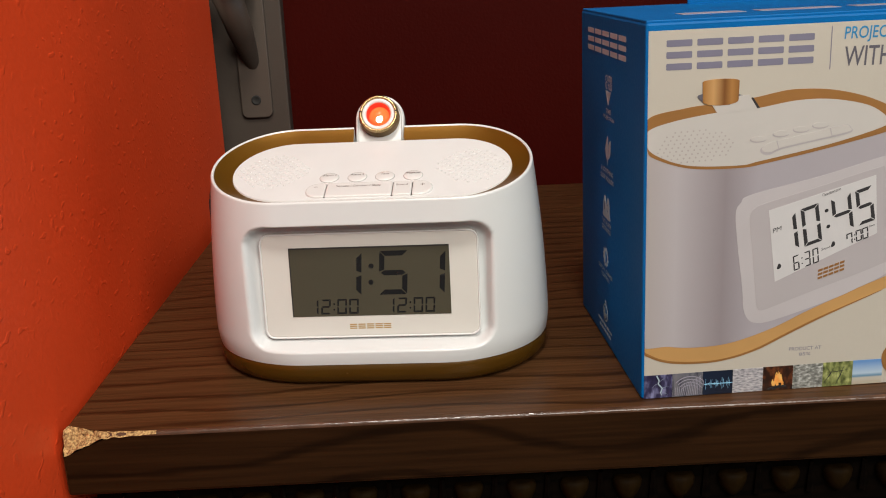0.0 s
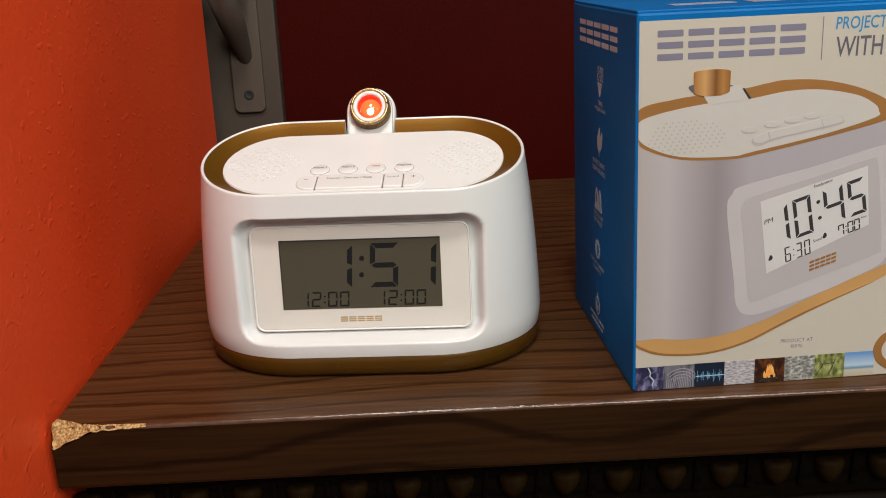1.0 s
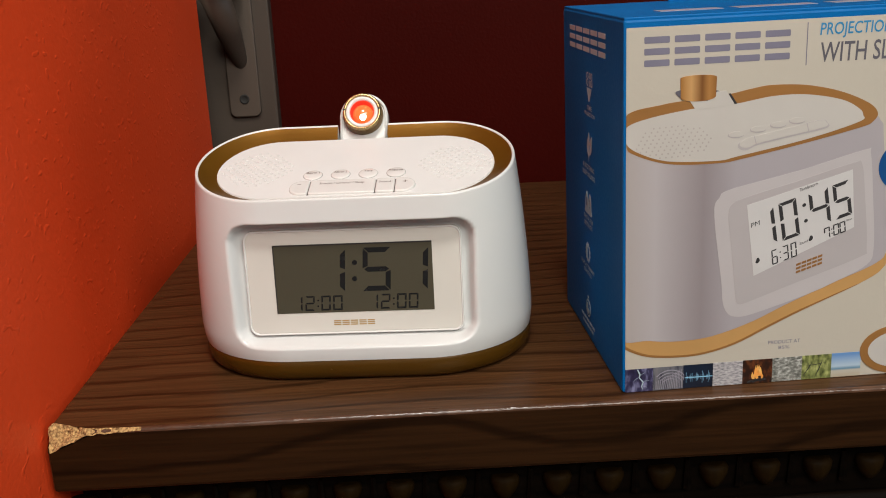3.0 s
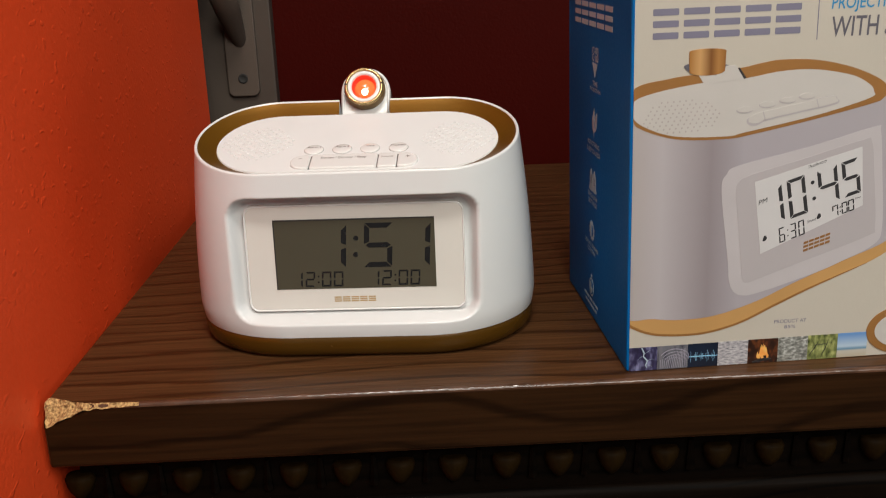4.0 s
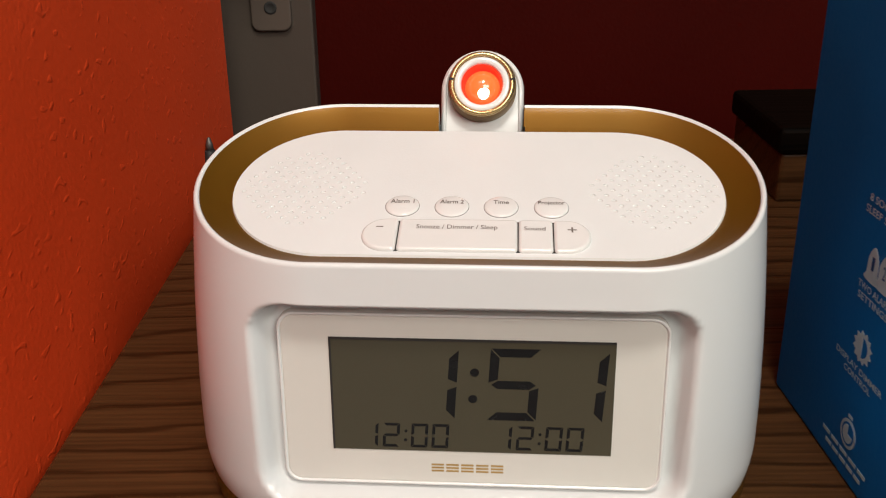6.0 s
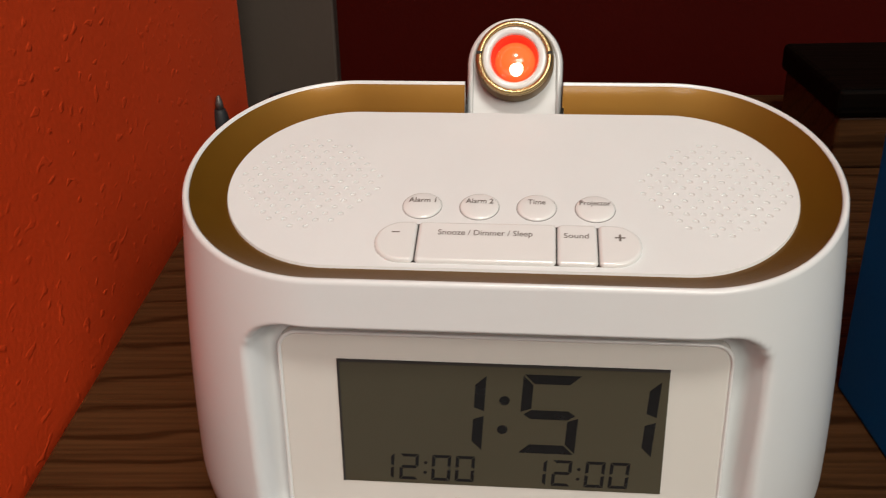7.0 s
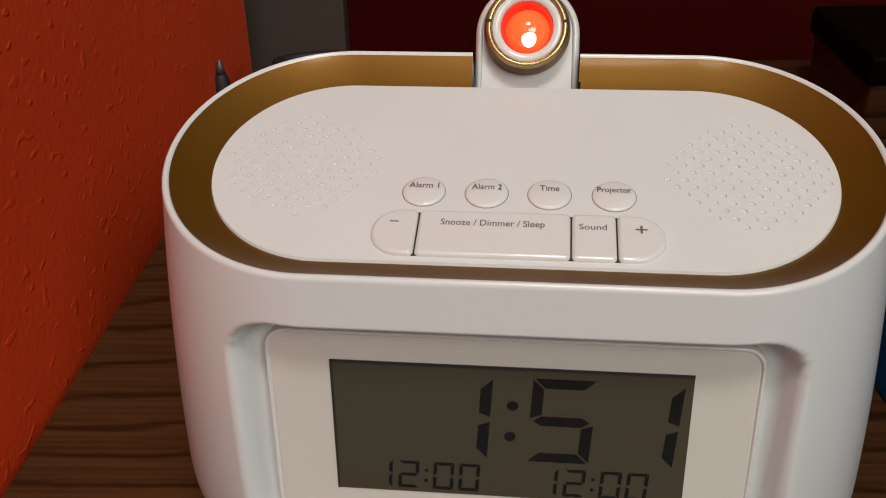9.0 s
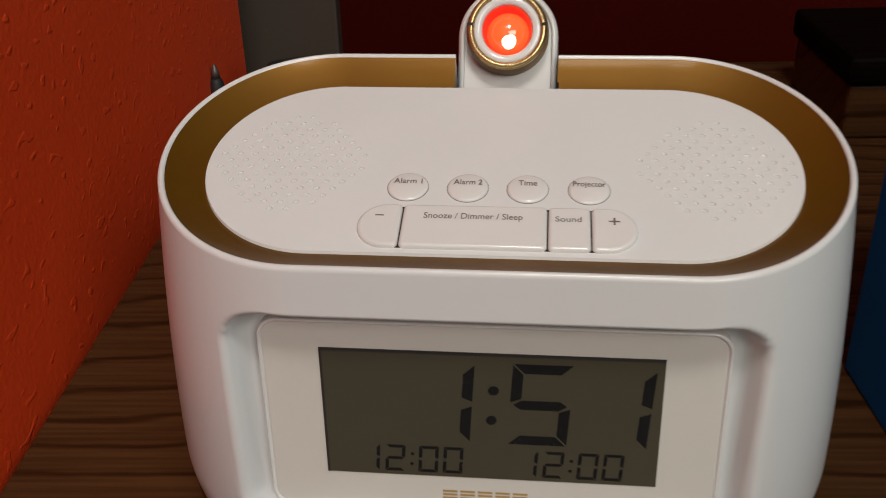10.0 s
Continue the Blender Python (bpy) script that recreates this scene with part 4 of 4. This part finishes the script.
flat("picture_round", [(1.36 + 0.19 * math.cos(t), 0.13 + 0.125 * math.sin(t)) for t in (2 * math.pi * i / 40 for i in range(40))], ART_GOLD, 5, carton)
flat("picture_round", [(1.37 + 0.16 * math.cos(t), 0.13 + 0.095 * math.sin(t)) for t in (2 * math.pi * i / 40 for i in range(40))], ART_WHITE, 6, carton)
flat("printed_badge", [(1.31 + 0.115 * math.cos(t), 1.04 + 0.115 * math.sin(t)) for t in (2 * math.pi * i / 40 for i in range(40))], BLUE_DEEP, 5, carton)
# the blue side: symbols and their captions, in a plane whose x runs towards the front


def side_flat(name, pts, material=WHITE_PRINT, level=1):
    return flat(name, [(x, y) for x, y in pts], material, level, carton, "", side_sheet)


def side_words(text, mid_x, y0, y1, width):
    part("caption", lettering(text, -mid_x - width / 2, -mid_x + width / 2, y0, y1, P, side_sheet, 0.0, 0.015), WHITE_PRINT, carton)


brand_bars(-1.2, -0.315, 1.566, 1.68, P, side_sheet, carton, WHITE_PRINT, "printed_bar")
for char, x in zip("12:08", (-0.795, -0.758, -0.72, -0.702, -0.664)):
    draw_digit("printed_segment", char, x, 1.395, 0.03 if char != ":" else 0.015, 0.072, 0.009, 0.0, P, side_sheet, WHITE_PRINT, carton)
for k in range(4):
    side_flat("printed_ray", [(-0.77 + k * 0.031, 1.386), (-0.746 + k * 0.031, 1.386), (-0.719 + k * 0.004, 1.316), (-0.722 + k * 0.004, 1.316)])
side_words("TIME", 0.705, 1.272, 1.296, 0.11)
side_words("PROJECTION", 0.705, 1.236, 1.26, 0.24)
side_flat("printed_leaf", spline([(-0.727, 1.0), (-0.734, 1.025), (-0.765, 1.05), (-0.772, 1.09), (-0.745, 1.13), (-0.722, 1.155), (-0.712, 1.11), (-0.716, 1.06)], 6))
side_flat("printed_leaf", spline([(-0.71, 1.035), (-0.703, 1.08), (-0.7, 1.11), (-0.66, 1.14), (-0.656, 1.1), (-0.667, 1.06)], 6))
side_words("8 SOOTHING", 0.735, 0.955, 0.98, 0.27)
side_words("SLEEP SOUNDS", 0.735, 0.915, 0.94, 0.3)
for s in (0, 1):
    cx = -0.785 + s * 0.075
    side_flat("printed_bell", spline([(cx - 0.05, 0.715), (cx - 0.036, 0.74), (cx - 0.032, 0.79), (cx, 0.828), (cx + 0.032, 0.79), (cx + 0.036, 0.74), (cx + 0.05, 0.715), (cx, 0.708)], 6))
for char, x in (("1", 0.785), ("2", 0.71)):
    part("caption", lettering(char, -x - 0.009, -x + 0.009, 0.75, 0.795, P * 2, side_sheet, 0.0, 0.015), BLUE_DEEP, carton)
side_words("TWO ALARM", 0.75, 0.672, 0.696, 0.22)
side_words("SETTINGS", 0.75, 0.636, 0.66, 0.2)
star = [((-0.765 + (0.066 if i % 2 else 0.05) * math.cos(math.pi * i / 12)), 0.49 + (0.058 if i % 2 else 0.045) * math.sin(math.pi * i / 12)) for i in range(24)]
side_flat("printed_sun", star)
side_flat("printed_sun", [(-0.765 + 0.034 * math.cos(t), 0.49 + 0.034 * math.sin(t)) for t in (math.pi * i / 12 for i in range(24))], BLUE, 2)
side_flat("printed_sun", [(-0.765 + 0.034 * math.cos(t), 0.49 + 0.034 * math.sin(t)) for t in (math.pi / 2 + math.pi * i / 12 for i in range(13))], WHITE_PRINT, 3)
side_words("DISPLAY DIMMER", 0.768, 0.398, 0.42, 0.33)
side_words("CONTROL", 0.768, 0.365, 0.387, 0.19)
side_flat("printed_timer", [(-0.765 + 0.055 * math.cos(t), 0.17 + 0.052 * math.sin(t)) for t in (math.pi * i / 14 for i in range(28))])
side_flat("printed_timer", [(-0.765 + 0.043 * math.cos(t), 0.17 + 0.041 * math.sin(t)) for t in (math.pi * i / 14 for i in range(28))], BLUE, 2)
side_flat("printed_timer", [(-0.765, 0.17)] + [(-0.765 + 0.034 * math.cos(t), 0.17 + 0.033 * math.sin(t)) for t in (math.pi / 2 + 1.5 * math.pi * i / 14 for i in range(15))], WHITE_PRINT, 3)
side_flat("printed_timer", rect(-0.78, -0.75, 0.228, 0.24))
for y, w in ((0.094, 0.34), (0.062, 0.28)):
    for k in range(5):
        side_flat("printed_bar", rect(-0.77 - w / 2 + k * w / 5, -0.77 - w / 2 + (k + 0.8) * w / 5, y - 0.007, y + 0.007))
# lid: tuck flap edge and the hanging tab on top
part("lid_flap", block(0.004, BW - 0.004, 0.008, BD - 0.01, BH - 0.004, BH + 0.01, 0.004), BLUE, carton, "blue tuck-in lid, slightly raised")
for x0, x1 in ((0.25, 0.55), (0.62, 1.0), (1.08, 1.3), (1.38, 1.8)):
    part("printed_bar", block(x0, x1, 0.3, 0.42, BH + 0.01, BH + 0.012), FAN_PRINT, carton)
part("hang_tab", block(0.58, 1.5, BD - 0.1, BD - 0.08, BH, BH + 0.09, 0.005), BLUE, carton)

# ---- small things behind the clock ----
cord = thing("power_cord", -1.825, 3.1, FLOOR_Z, RZ, "black power cord with silver-tipped plug beside the red wall", "cord")
part("cable", spin([(0.025, 0.0), (0.025, 7.3)], 12), RUBBER, cord, "", True)
part("plug", spin([(0.03, 7.3), (0.05, 7.34), (0.052, 7.6), (0.04, 7.66), (0.03, 7.68), (0.0, 7.68)], 20), RUBBER, cord, "", True)
part("tip", spin([(0.026, 7.68), (0.022, 7.72), (0.01, 7.76), (0.0, 7.765)], 16), DULL_STEEL, cord, "silver tip", True)
coil = thing("coiled_cord", -1.36, 3.5, 0, 0, "black coiled power cord lying at the back of the dresser", "cord")
loops = []
for k in range(220):
    t = k / 219 * 2 * math.pi * 4.2
    r = 0.19 + 0.02 * math.sin(t * 0.37)
    c = Vector((r * 1.15 * math.cos(t), r * 0.8 * math.sin(t), 0.03 + 0.011 * k / 22 + 0.008 * math.sin(t * 2.3)))
    away = Vector((math.cos(t), math.sin(t), 0))
    loops.append([tuple(c + 0.03 * (away * math.cos(u) + Vector((0, 0, 1)) * math.sin(u))) for u in (2 * math.pi * i / 8 for i in range(8))])
part("cable", rings(loops, True, True), RUBBER, coil, "", True)
crate = thing("wooden_box", 1.67, 2.73, 0, 5, "small dark brown wooden box at the back of the dresser", "box")
part("body", block(0, 1.5, 0, 0.9, 0.0, 0.3, 0.02), WOOD_TOP, crate)
part("lid", block(-0.03, 1.53, -0.03, 0.93, 0.3, 0.46, 0.03), WOOD_DARK, crate)
